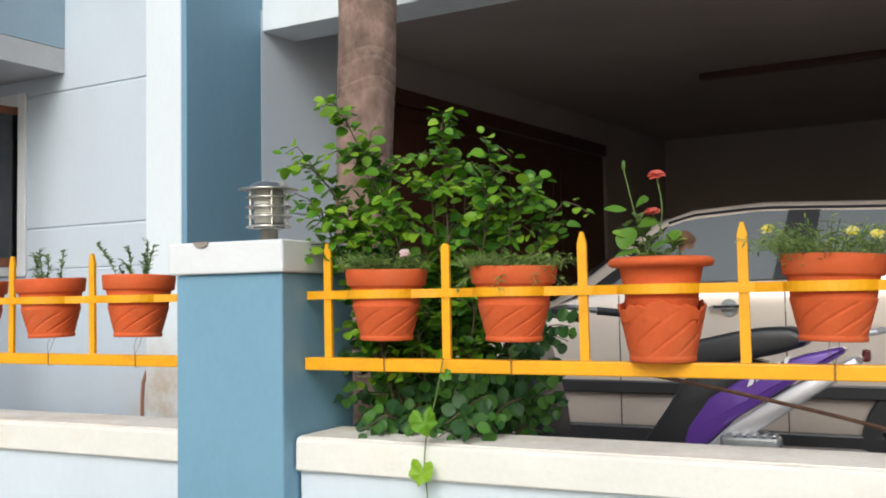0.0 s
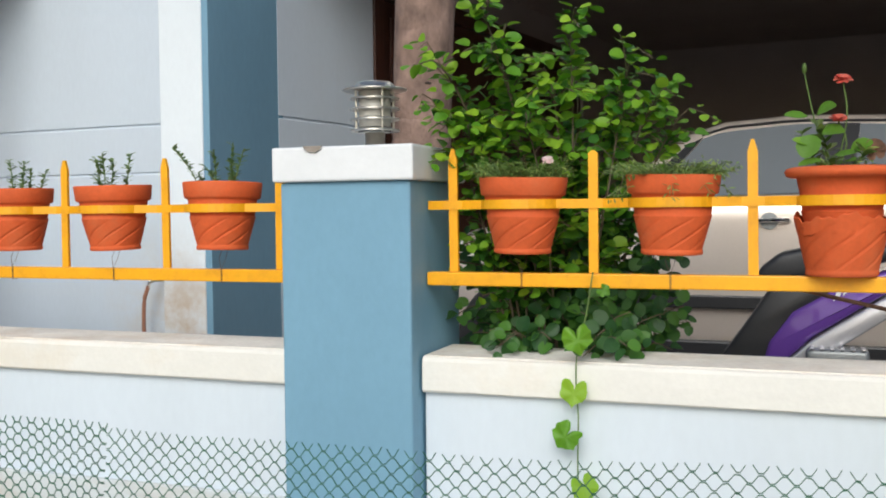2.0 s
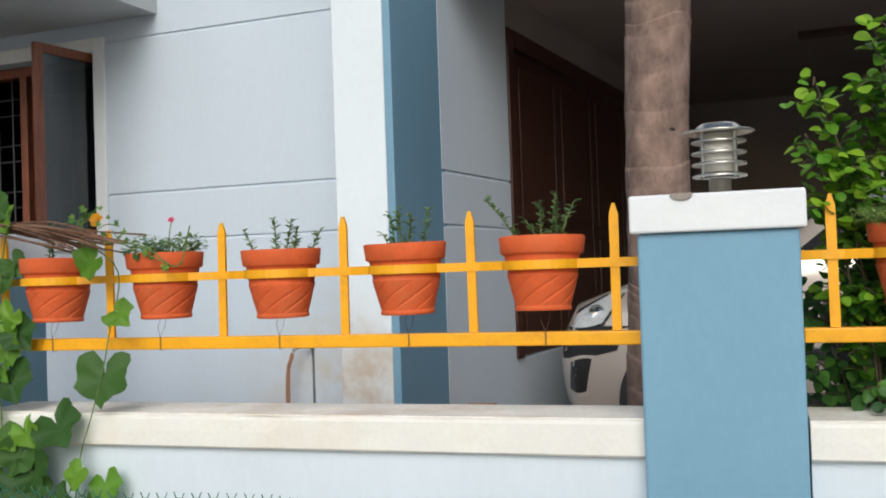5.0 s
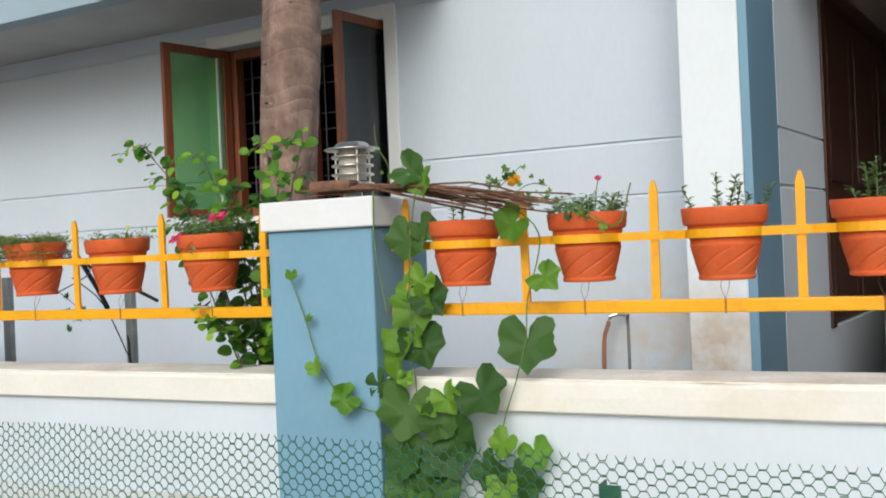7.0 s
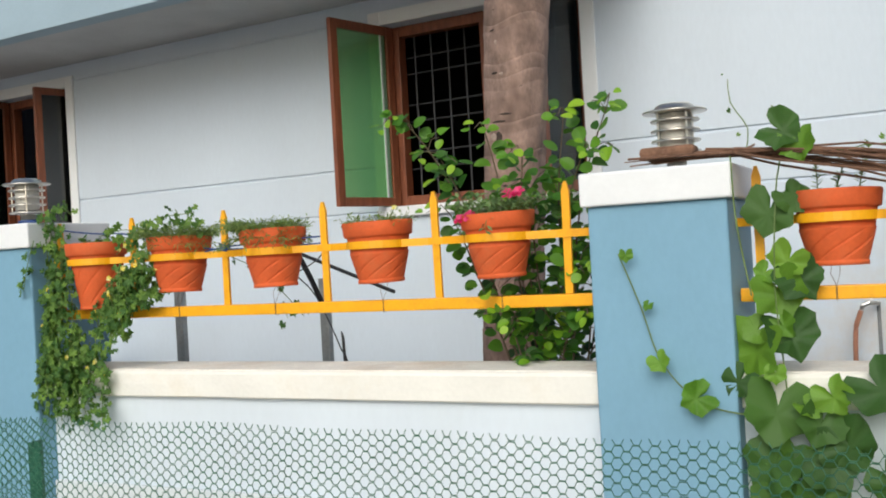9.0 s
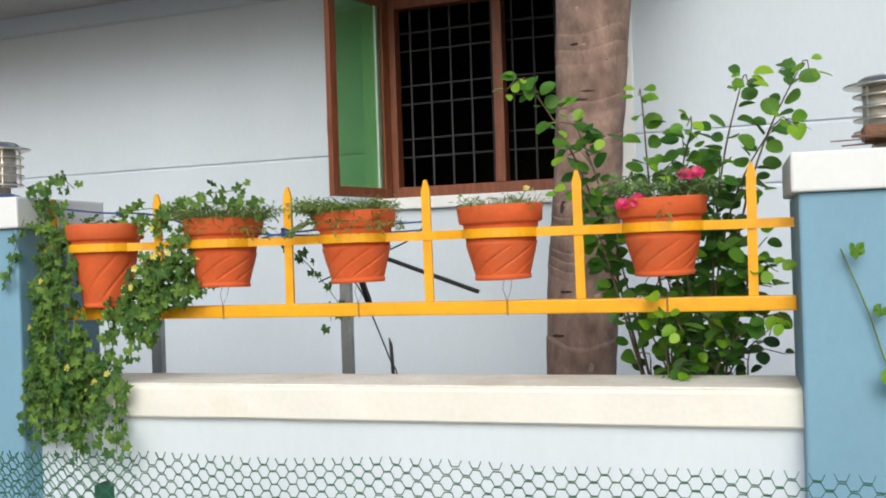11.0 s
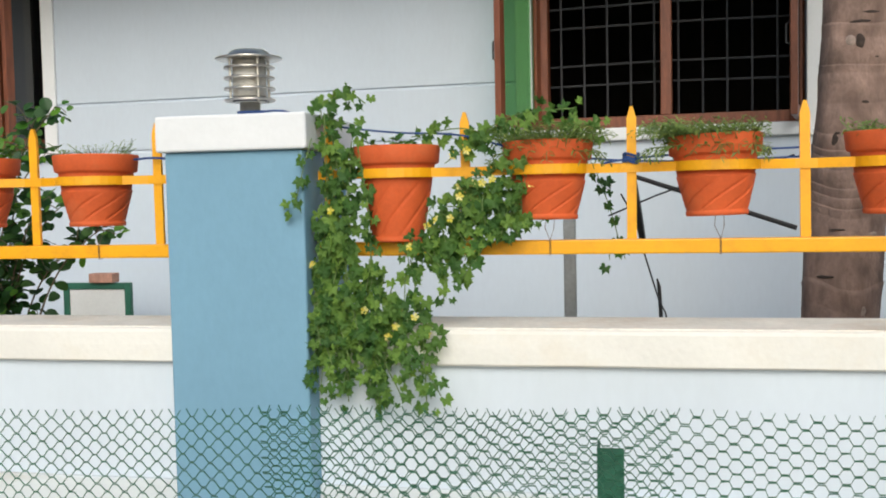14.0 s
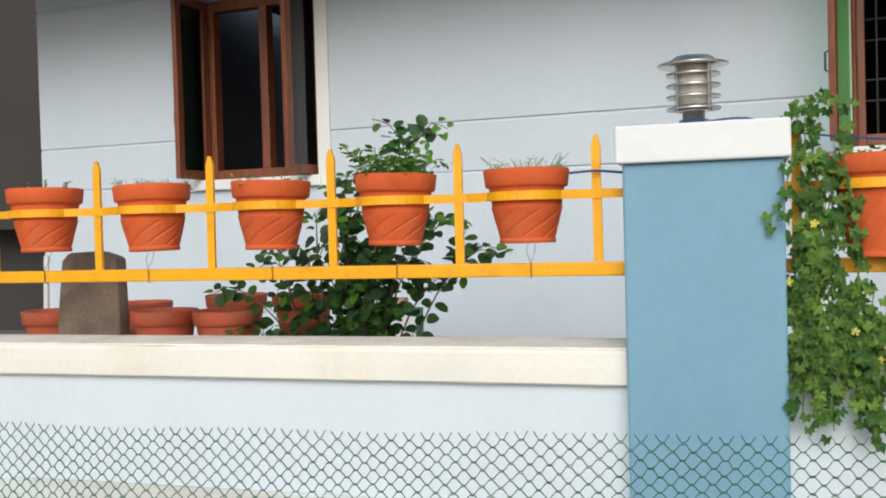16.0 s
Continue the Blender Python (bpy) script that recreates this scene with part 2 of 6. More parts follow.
M_LEAF = leaf_mat("bush_leaf", (0.045, 0.15, 0.014), (0.14, 0.31, 0.02))
M_LEAF_NEW = leaf_mat("young_bush_leaf", (0.11, 0.29, 0.012), (0.34, 0.54, 0.028))
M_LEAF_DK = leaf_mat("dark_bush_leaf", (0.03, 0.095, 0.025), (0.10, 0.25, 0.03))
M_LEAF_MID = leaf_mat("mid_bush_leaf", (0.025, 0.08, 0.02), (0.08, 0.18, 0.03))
M_GOURD = leaf_mat("gourd_leaf", (0.036, 0.10, 0.016), (0.095, 0.21, 0.026), 0.6, 0.3)
M_GOURD_NEW = leaf_mat("young_gourd_leaf", (0.12, 0.27, 0.02), (0.22, 0.40, 0.035), 0.55)
M_BITTER = leaf_mat("bitter_gourd_leaf", (0.05, 0.135, 0.02), (0.205, 0.345, 0.052), 0.65)
M_MOSS = leaf_mat("portulaca_leaf", (0.13, 0.22, 0.045), (0.33, 0.41, 0.10), 0.5)
M_GREY_GREEN = leaf_mat("succulent_leaf", (0.13, 0.23, 0.08), (0.27, 0.38, 0.14), 0.5)
M_YFLOWER = leaf_mat("yellow_petal", (0.85, 0.72, 0.06), (0.88, 0.82, 0.35), 0.5)
M_RFLOWER = leaf_mat("red_petal", (0.66, 0.09, 0.06), (0.75, 0.22, 0.15), 0.6)
M_PFLOWER = leaf_mat("pink_petal", (0.72, 0.02, 0.14), (0.8, 0.08, 0.25), 0.5)
M_PALEFLOWER = leaf_mat("pale_pink_petal", (0.8, 0.55, 0.55), (0.85, 0.7, 0.68), 0.5)
M_ORFLOWER = leaf_mat("orange_petal", (0.85, 0.36, 0.01), (0.9, 0.5, 0.02), 0.5)
G_GREEN = glass_mat("green_window_glass", (0.50, 0.70, 0.46))
# Tints of the same green glass: dark interior and bluish reflection put in.
G_DARK = glass_mat("interior_dark_green_glass", (0.10, 0.125, 0.10))
G_BLUE = glass_mat("reflection_blue_window_glass", (0.24, 0.35, 0.39))


# ---- mesh helpers ----
def part(name, bm, material, parent=None, label="", smooth=False):
    """Links a bmesh as one mesh object, under a thing or a part where given."""
    me = bpy.data.meshes.new(name)
    bm.to_mesh(me)
    bm.free()
    return link(name, me, material, parent, label, smooth)


def link(name, me, material, parent=None, label="", smooth=False):
    if material and not me.materials:
        me.materials.append(material)
    if smooth:
        for p in me.polygons:
            p.use_smooth = True
    ob = new(name, me)
    if parent:
        ob.parent = parent
    if label:
        ob["label"] = label
    return ob


def empty(name, m, label, category, group=""):
    ob = new(name)
    ob.empty_display_size = 0.05
    ob.matrix_world = m
    return tagged(ob, label, category, group)


def box(x0, x1, y0, y1, z0, z1, bevel=0.0, seg=2, bm=None):
    b = bmesh.new()
    bmesh.ops.create_cube(b, size=1.0)
    for v in b.verts:
        v.co = ((x0 + x1) / 2 + v.co.x * (x1 - x0), (y0 + y1) / 2 + v.co.y * (y1 - y0), (z0 + z1) / 2 + v.co.z * (z1 - z0))
    if bevel:
        bmesh.ops.bevel(b, geom=b.edges[:], offset=bevel, segments=seg, affect="EDGES", profile=0.5)
    return join(bm, b)


def join(bm, b):
    """Adds the bmesh b to bm, where there is one."""
    if bm is None:
        return b
    me = bpy.data.meshes.new("tmp")
    b.to_mesh(me)
    b.free()
    bm.from_mesh(me)
    bpy.data.meshes.remove(me)
    return bm


def lathe(profile, n=32, bm=None, at=(0, 0, 0), wob=None):
    """Turned body round z from (radius, height) pairs; wob(angle, height) adds to the radius."""
    b = bm or bmesh.new()
    rings = []
    for r, z in profile:
        ring = []
        for i in range(n):
            a = 2 * math.pi * i / n
            rr = r + (wob(a, z) if wob else 0)
            ring.append(b.verts.new((at[0] + rr * math.cos(a), at[1] + rr * math.sin(a), at[2] + z)))
        rings.append(ring)
    for p, q in zip(rings, rings[1:]):
        for i in range(n):
            b.faces.new((p[i], p[(i + 1) % n], q[(i + 1) % n], q[i]))
    return b


def tube(points, radius, n=6, bm=None, cap=True):
    """Round bar along points; radius is one number or one for each point."""
    b = bm or bmesh.new()
    pts = [Vector(p) for p in points]
    rad = list(radius)[:len(pts)] if isinstance(radius, (list, tuple)) else [radius] * len(pts)
    rings = []
    up = Vector((0.13, 0.21, 0.97))
    for i, p in enumerate(pts):
        d = (pts[min(i + 1, len(pts) - 1)] - pts[max(i - 1, 0)]).normalized()
        s = d.cross(up)
        if s.length < 1e-3:
            s = d.cross(Vector((1, 0, 0)))
        s.normalize()
        t = d.cross(s)
        rings.append([b.verts.new(p + rad[i] * (math.cos(2 * math.pi * k / n) * s + math.sin(2 * math.pi * k / n) * t)) for k in range(n)])
    for p, q in zip(rings, rings[1:]):
        for k in range(n):
            b.faces.new((p[k], p[(k + 1) % n], q[(k + 1) % n], q[k]))
    if cap and n > 2:
        b.faces.new(rings[0][::-1])
        b.faces.new(rings[-1])
    return b


def prism(poly, axis, a0, a1, bm=None):
    """Polygon of (p, q) pushed along an axis: axis 'y' takes p, q as x, z; 'x' as y, z; 'z' as x, y."""
    b = bm or bmesh.new()
    mk = {"y": lambda p, q, a: (p, a, q), "x": lambda p, q, a: (a, p, q), "z": lambda p, q, a: (p, q, a)}[axis]
    lo = [b.verts.new(mk(p, q, a0)) for p, q in poly]
    hi = [b.verts.new(mk(p, q, a1)) for p, q in poly]
    k = len(poly)
    b.faces.new(lo)
    b.faces.new(hi[::-1])
    for i in range(k):
        b.faces.new((lo[i], hi[i], hi[(i + 1) % k], lo[(i + 1) % k]))
    bmesh.ops.recalc_face_normals(b, faces=b.faces[:])
    return b


def structure(name, bm, material, label, category, m=None, smooth=False):
    ob = part(name, bm, material, None, "", smooth)
    if m:
        ob.matrix_world = m
    return tagged(ob, label, category, "", "structure")


# ---- ground ----
structure("ground", box(-300, 300, -300, 300, -0.3, 0.0), M_ASPHALT, "unseen street along the compound wall, pale to bounce light", "ground")
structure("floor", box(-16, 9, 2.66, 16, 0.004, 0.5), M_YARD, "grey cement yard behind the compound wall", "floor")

# ---- house ----
HM = pose(-3.8, 4.52, 0, 0, 0, -4.5)
SIDE = HM @ pose(0.066, -0.048, 0, 0, 0, -3.8) @ pose(-0.06, -0.145, 0)
GROOVES = (1.82, 2.105, 3.04)
WINDOWS = ((-3.55, -2.212, 1.85, 2.99), (-7.37, -6.512, 1.85, 2.99))


def cut_wall(u0, u1, z0, z1, v0, v1, holes, grooves, depth=0.011, half=0.010):
    """Plastered wall with openings and shallow horizontal grooves, each with a sloped lower lip."""
    bm = None
    zs = sorted({z0, z1, *[h[2] for h in holes], *[h[3] for h in holes], *[g - half for g in grooves], *[g + half for g in grooves]})
    for a, b in zip(zs, zs[1:]):
        mid = (a + b) / 2
        us = [u0]
        for h in sorted(holes):
            if h[2] < mid < h[3]:
                us += [h[0], h[1]]
        us.append(u1)
        groove = any(abs(mid - g) < half for g in grooves)
        for p, q in zip(us[::2], us[1::2]):
            if groove:
                bm = prism([(v0, a), (v0 + depth, b - 0.006), (v0 + depth, b), (v1, b), (v1, a)], "x", p, q, bm)
            else:
                bm = box(p, q, v0, v1, a, b, bm=bm)
    return bm


structure("wall_front", cut_wall(-8.65, -0.002, 0.45, 5.6, 0.0, 0.22, WINDOWS, GROOVES), M_WALL, "pale blue plastered house wall with shallow grooves", "wall", HM)
structure("wall_column_face", box(-0.243, 0.0235, -0.65, -0.002, 0.45, 5.6, 0.006), M_COLUMN, "white painted projecting column at the house corner", "column", HM)
structure("wall_column_side", box(0.0245, 0.064, -0.648, 0.0, 0.45, 5.6, 0.004), M_BLUE_DK, "dark blue side of the house column", "column", HM)
# porch side wall with the door opening, beam, roof and closing walls
structure("wall_porch_side", cut_wall(0.0, 0.968, 0.45, 3.298, 0.0, 0.2, (), (1.82, 2.105)), M_WALL, "pale plastered side wall of the porch", "wall", HM @ pose(0.066, -0.048, 0, 0, 0, 86.2))
structure("wall_porch_side_rear", box(-0.14, 0.06, 4.86, 6.42, 0.45, 3.298), M_PORCH, "side wall deep in the porch, shade put in its colour", "wall", SIDE)
structure("wall_over_door", box(-0.14, 0.06, 1.113, 4.858, 3.06, 3.298), M_PORCH, "wall over the porch door, shade put in its colour", "wall", SIDE)
structure("wall_under_door", box(-0.14, 0.06, 1.113, 4.858, 0.45, 1.029), M_WALL, "pale plastered plinth under the porch door", "wall", SIDE)
structure("beam", box(0.068, 6.6, -0.04, 0.25, 3.17, 4.4, 0.006), M_COLUMN, "white painted beam over the porch opening", "beam", HM)
structure("ceiling", box(-0.14, 6.6, 0.252, 6.4, 3.3, 3.8), M_PORCH, "plastered porch ceiling, coloured dark for shade", "ceiling", HM)
structure("wall_porch_back", box(-0.14, 6.6, 6.2, 6.4, 0.45, 3.298), M_PORCH, "porch back wall, coloured dark for shade", "wall", HM)
# Unseen wall, added to block light from the right and darken the porch.
structure("wall_porch_shade_block", box(6.4, 6.6, 0.25, 6.2, 0.45, 3.298), M_PORCH, "unseen plain wall added to keep light out of the porch", "wall", HM)
structure("wall_house_left", box(-8.65, -8.45, 0.222, 6.4, 0.45, 5.6), M_WALL, "pale blue plastered end wall of the house", "wall", HM)
structure("ceiling_batten", box(1.76, 4.3, 3.10, 3.19, 3.25, 3.299, 0.004), M_WOOD_DK, "dark narrow batten fixed under the porch ceiling", "batten", HM)
# overhang over the windows
structure("overhang_fascia", box(-9.4, -1.735, -0.95, -0.82, 3.135, 4.25, 0.006), M_FASCIA, "blue-grey painted balcony fascia over the windows", "balcony", HM)
structure("overhang_slab", box(-9.4, -1.737, -0.818, -0.002, 3.165, 3.33), M_SOFFIT, "grey plastered soffit of the overhang", "balcony", HM)
structure("overhang_end", box(-1.865, -1.735, -0.818, -0.002, 3.334, 4.25), M_FASCIA, "blue-grey end of the balcony overhang", "balcony", HM)
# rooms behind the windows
structure("wall_room", join(box(-8.34, -0.15, 3.0, 3.1, 0.9, 3.5), box(-8.34, -0.15, 0.225, 3.1, 0.8, 0.9)), M_ROOM, "room walls behind the windows, near black for darkness", "wall", HM)
structure("ceiling_room", box(-8.34, -0.15, 0.225, 3.1, 3.5, 3.6), M_ROOM, "ceiling of the rooms, near black for darkness", "ceiling", HM)
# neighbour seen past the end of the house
structure("wall_neighbour", box(-18, -8.9, 3.2, 3.4, 0.0, 5.0), M_NEIGH, "brownish neighbouring wall past the house, toned dark for shade", "wall", HM)


structure("neighbour_ledge", box(-18, -8.9, 2.75, 3.198, 1.62, 1.78, 0.006), M_NEIGH, "plastered ledge along the neighbouring wall, toned dark for shade", "ledge", HM)
tagged(part("bamboo_stick", tube([(-10.99, 3.4, 0.5), (-10.955, 3.4, 1.43)], [0.016, 0.013], 8), M_BOARD), "pale weathered stick standing by the house corner", "stick")


def shutter(parent, hinge, width, z0, z1, angle, glass, label):
    """Casement leaf hinged at (u, v), its width turned by angle degrees from +u."""
    sh = new("shutter")
    sh.parent = parent
    sh["label"] = label
    sh.matrix_basis = pose(hinge[0], hinge[1], 0, 0, 0, angle)
    f = 0.055
    bm = box(0, f, -0.016, 0.016, z0, z1, 0.003)
    box(width - f, width, -0.016, 0.016, z0, z1, 0.003, bm=bm)
    box(f, width - f, -0.015, 0.015, z0, z0 + f, 0.003, bm=bm)
    box(f, width - f, -0.015, 0.015, z1 - f, z1, 0.003, bm=bm)
    part("shutter_frame", bm, M_WOOD, sh)
    p = part("pane", box(f - 0.004, width - f + 0.004, -0.003, 0.003, z0 + f - 0.004, z1 - f + 0.004), glass, sh)
    p.visible_shadow = False
    h = tube([(width - 0.03, -0.017, (z0 + z1) / 2 - 0.25), (width - 0.03, -0.035, (z0 + z1) / 2 - 0.24), (width - 0.03, -0.035, (z0 + z1) / 2 - 0.16), (width - 0.03, -0.017, (z0 + z1) / 2 - 0.15)], 0.005)
    part("handle", h, M_IRON, sh)
    return sh


def window(name, hole, mullions, leaves, label, barred=True):
    u0, u1, z0, z1 = hole
    w = empty(name, HM, label, "window")
    w["kind"] = "structure"
    tr = 0.085
    bm = box(u1, u1 + tr, -0.02, -0.001, z0 - 0.07, z1 + tr, 0.004)
    box(u0 - tr, u0, -0.02, -0.001, z0 - 0.07, z1 + tr, 0.004, bm=bm)
    box(u0, u1, -0.02, -0.001, z1, z1 + tr, 0.004, bm=bm)
    part("trim", bm, M_WHITE, w)
    part("window_sill", box(u0 - 0.02, u1 + 0.02, -0.035, 0.18, z0 - 0.065, z0 - 0.001, 0.006), M_WHITE, w)
    f = 0.065
    bm = box(u0 + 0.001, u0 + f, 0.10, 0.18, z0, z1 - 0.001, 0.004)
    box(u1 - f, u1 - 0.001, 0.10, 0.18, z0, z1 - 0.001, 0.004, bm=bm)
    box(u0 + f, u1 - f, 0.101, 0.179, z0, z0 + f, 0.004, bm=bm)
    box(u0 + f, u1 - f, 0.101, 0.179, z1 - f, z1 - 0.001, 0.004, bm=bm)
    part("window_frame", bm, M_WOOD, w)
    for mu in mullions:
        part("mullion", box(mu - 0.028, mu + 0.028, 0.098, 0.178, z0 + f, z1 - f, 0.004), M_WOOD, w)
    for lf in leaves:
        shutter(w, *lf)
    if not barred:
        return w
    g = new("grille")
    g.parent = w
    k = int((u1 - u0) / 0.115)
    for i in range(1, k):
        u = u0 + (u1 - u0) * i / k
        part("grille_bar", tube([(u, 0.195, z0 + 0.02), (u, 0.195, z1 - 0.02)], 0.006, 6), M_IRON, g)
    z, step = z0 + 0.24, 0.105
    while z < z1:
        part("grille_bar", tube([(u0 + 0.02, 0.207, z), ((u0 + u1) / 2, 0.207, z + 0.006), (u1 - 0.02, 0.207, z - 0.004)], 0.006, 6), M_IRON, g)
        z += step
        step = 0.305 - step
    return w


window("window_1", WINDOWS[0], (-2.878,), (
    ((-3.535, 0.085), 0.525, 1.855, 2.985, -101.5, G_GREEN, "open brown casement with green glass"),
    ((-2.235, 0.085), 0.50, 1.855, 2.985, -97, G_BLUE, "open brown casement, glass toned for interior and reflection")), "brown wooden window with black grille and open casements")
window("window_2", WINDOWS[1], (-6.94,), (
    ((-7.355, 0.085), 0.33, 1.855, 2.985, -90, G_DARK, "open brown casement with green glass"),
    ((-6.535, 0.085), 0.33, 1.855, 2.985, -101, G_DARK, "open brown casement, glass toned for interior and reflection")), "brown wooden window with open casements", False)

# porch door and its side panels, dark carved wood
door = tagged(empty("door_1", SIDE, "dark brown panelled wooden door and frame in the porch", "door"), kind="structure")
part("door_frame", join(box(-0.02, 0.075, 1.115, 1.22, 1.03, 3.058, 0.004), box(-0.02, 0.075, 1.222, 4.85, 2.95, 3.058, 0.004)), M_WOOD_DK, door)
for a, b in ((1.225, 2.05), (2.06, 2.9), (2.91, 3.8), (3.81, 4.85)):
    lf = part("door_leaf", box(-0.01, 0.035, a, b, 1.035, 2.945, 0.004), M_WOOD_DK, door)
    for z0, z1 in ((1.13, 1.78), (1.88, 2.85)):
        part("door_panel", box(0.036, 0.052, a + 0.12, b - 0.12, z0, z1, 0.012), M_WOOD_DK, lf)

# ---- compound wall, pillars, railing ----
def worn_bar(x0, x1, y0, y1, z0, z1, seed):
    """Long plastered bar with softly uneven faces and worn edges."""
    n = int((x1 - x0) / 0.05) + 1
    bm, rings = bmesh.new(), []
    outline = [(y0, z0 + 0.006), (y0, (z0 + z1) / 2), (y0 + 0.001, z1 - 0.014), (y0 + 0.004, z1 - 0.005), (y0 + 0.012, z1 - 0.001), (y1 - 0.008, z1), (y1, z1 - 0.008), (y1, z0 + 0.006), (y1 - 0.006, z0), (y0 + 0.006, z0)]
    for k in range(n + 1):
        x = x0 + (x1 - x0) * k / n
        ring = []
        for j, (y, z) in enumerate(outline):
            w = noise.noise(Vector((x * 3.1, j * 1.7, seed * 5.0))) * 0.0018 + noise.noise(Vector((x * 9, j * 2.9, seed))) * 0.0008
            if j in (2, 3, 4):
                w -= max(0.0, noise.noise(Vector((x * 6, 3.0, seed * 3.0))) - 0.25) * 0.012
            ring.append(bm.verts.new((x, y - w if j < 5 else y, z + (min(w, 0.0005) if j in (3, 4) else w if j in (0, 8, 9) else 0))))
        rings.append(ring)
    m = len(outline)
    for p, q in zip(rings, rings[1:]):
        for j in range(m):
            bm.faces.new((p[j], p[(j + 1) % m], q[(j + 1) % m], q[j]))
    bm.faces.new(rings[0])
    bm.faces.new(rings[-1][::-1])
    bmesh.ops.recalc_face_normals(bm, faces=bm.faces[:])
    return bm


PILLARS = (-7.963, -5.073, -2.32)
PW = 0.215
spans = [(-14.0, -8.179), (-7.747, -5.289), (-4.857, -2.536), (-2.096, 4.0)]
for i, (a, b) in enumerate(spans):
    structure("wall_compound_%d" % (i + 1), box(a, b, 2.447, 2.62, 0.0, 1.035), M_WALL_LOW, "pale blue plastered low compound wall", "wall")
    structure("wall_plinth_%d" % (i + 1), box(a, b, 2.425, 2.446, 0.0, 0.67, 0.005), M_PLINTH, "stained plaster plinth along the low wall", "wall")
    bm = worn_bar(a, b, 2.42, 2.70, 1.036, 1.143, i)
    structure("coping_top_%d" % (i + 1), box(a, b, 2.438, 2.694, 1.1405, 1.1455, 0.001), M_SCREED, "weathered tan screed on the coping top", "coping")
    structure("coping_%d" % (i + 1), bm, M_COPING, "cream painted coping with brown stains on the low wall", "coping")


def pillar(x):
    p = empty("pillar", pose(x, 2.575, 0), "blue plastered gate pillar with a white cap", "pillar", "compound pillars")
    part("shaft", box(-PW, PW, -PW, PW, 0, 1.670, 0.008), M_BLUE, p)
    part("cap", box(-PW - 0.018, PW + 0.018, -PW - 0.021, PW + 0.021, 1.671, 1.776, 0.007), M_WHITE, p, "white painted cap slab")
    return p


first = pillar(PILLARS[0])
for x in PILLARS[1:]:
    copy_thing(first, pose(x, 2.575, 0))

chip = part("chip", prism([(-0.03, 0.0), (0.035, 0.0), (0.026, -0.012), (0.01, -0.02), (-0.012, -0.017), (-0.026, -0.009)], "y", -0.0015, 0.0015), M_STONE)
chip.matrix_world = pose(-2.41, 2.333, 1.7775)
tagged(chip, "chipped plaster spot on a pillar cap edge", "chip")



def bollard_lamp(x, taped=False):
    l = empty("pillar_lamp", pose(x, 2.575, 1.777), "stainless steel louvred lamp on a pillar cap" + (" tied with rope" if taped else ""), "lamp", "pillar lamps")
    part("base", lathe([(0.0, 0.0), (0.050, 0.0), (0.050, 0.005), (0.032, 0.008), (0.032, 0.052), (0.0, 0.052)], 24), M_STEEL, l, smooth=True)
    part("diffuser", lathe([(0.0, 0.053), (0.052, 0.053), (0.052, 0.184), (0.0, 0.184)], 24), M_DIFF, l, "frosted glass cylinder", smooth=True)
    part("lamp_socket", lathe([(0.0, 0.054), (0.0535, 0.054), (0.0535, 0.07), (0.0, 0.07)], 24), M_IRON, l, "dark socket ring", True)
    for z in (0.056, 0.091, 0.124, 0.157):
        part("louvre_ring", lathe([(0.054, z + 0.006), (0.077, z), (0.0795, z + 0.003), (0.077, z + 0.007), (0.054, z + 0.012), (0.054, z + 0.006)], 32), M_STEEL, l, smooth=True)
    for k in range(4):
        a = math.pi / 4 + k * math.pi / 2
        part("rod", tube([(0.064 * math.cos(a), 0.064 * math.sin(a), 0.054), (0.064 * math.cos(a), 0.064 * math.sin(a), 0.188)], 0.004), M_STEEL, l)
    part("top", lathe([(0.0, 0.185), (0.099, 0.185), (0.104, 0.188), (0.100, 0.192), (0.066, 0.197), (0.062, 0.206), (0.050, 0.214), (0.0, 0.216)], 36), M_STEEL, l, smooth=True)
    if taped:
        bm = bmesh.new()
        for z in (0.008, 0.016, 0.024):
            pts = [((0.039 + 0.002 * math.sin(5 * a)) * math.cos(a), (0.039 + 0.002 * math.cos(3 * a)) * math.sin(a), z + 0.003 * math.sin(a)) for a in np.linspace(0, 2 * math.pi, 20)]
            tube(pts, 0.0045, 5, bm)
        tube([(-0.03, -0.02, 0.014), (-0.06, -0.03, 0.006), (-0.085, -0.045, 0.005)], 0.003, 5, bm)
        part("rope", bm, M_ROPE, l, "blue rope tied round the base")
    return l


bollard_lamp(-7.99, True)
bollard_lamp(-5.045)
bollard_lamp(-2.31)

POSTS = {"za": [-2.016, -1.590, -1.151, -0.705, -0.27, 0.16], "ab": [-4.79, -4.35, -3.916, -3.478, -3.052, -2.615], "cb": [-7.714, -7.295, -6.822, -6.354, -5.888, -5.405], "dc": [-10.44, -10.001, -9.56, -9.119, -8.695, -8.268]}
ENDS = {"za": (-2.099, 0.6), "ab": (-4.853, -2.54), "cb": (-7.743, -5.293), "dc": (-11.2, -8.183)}
RY, POT_Y = 2.495, 2.497
pots = []


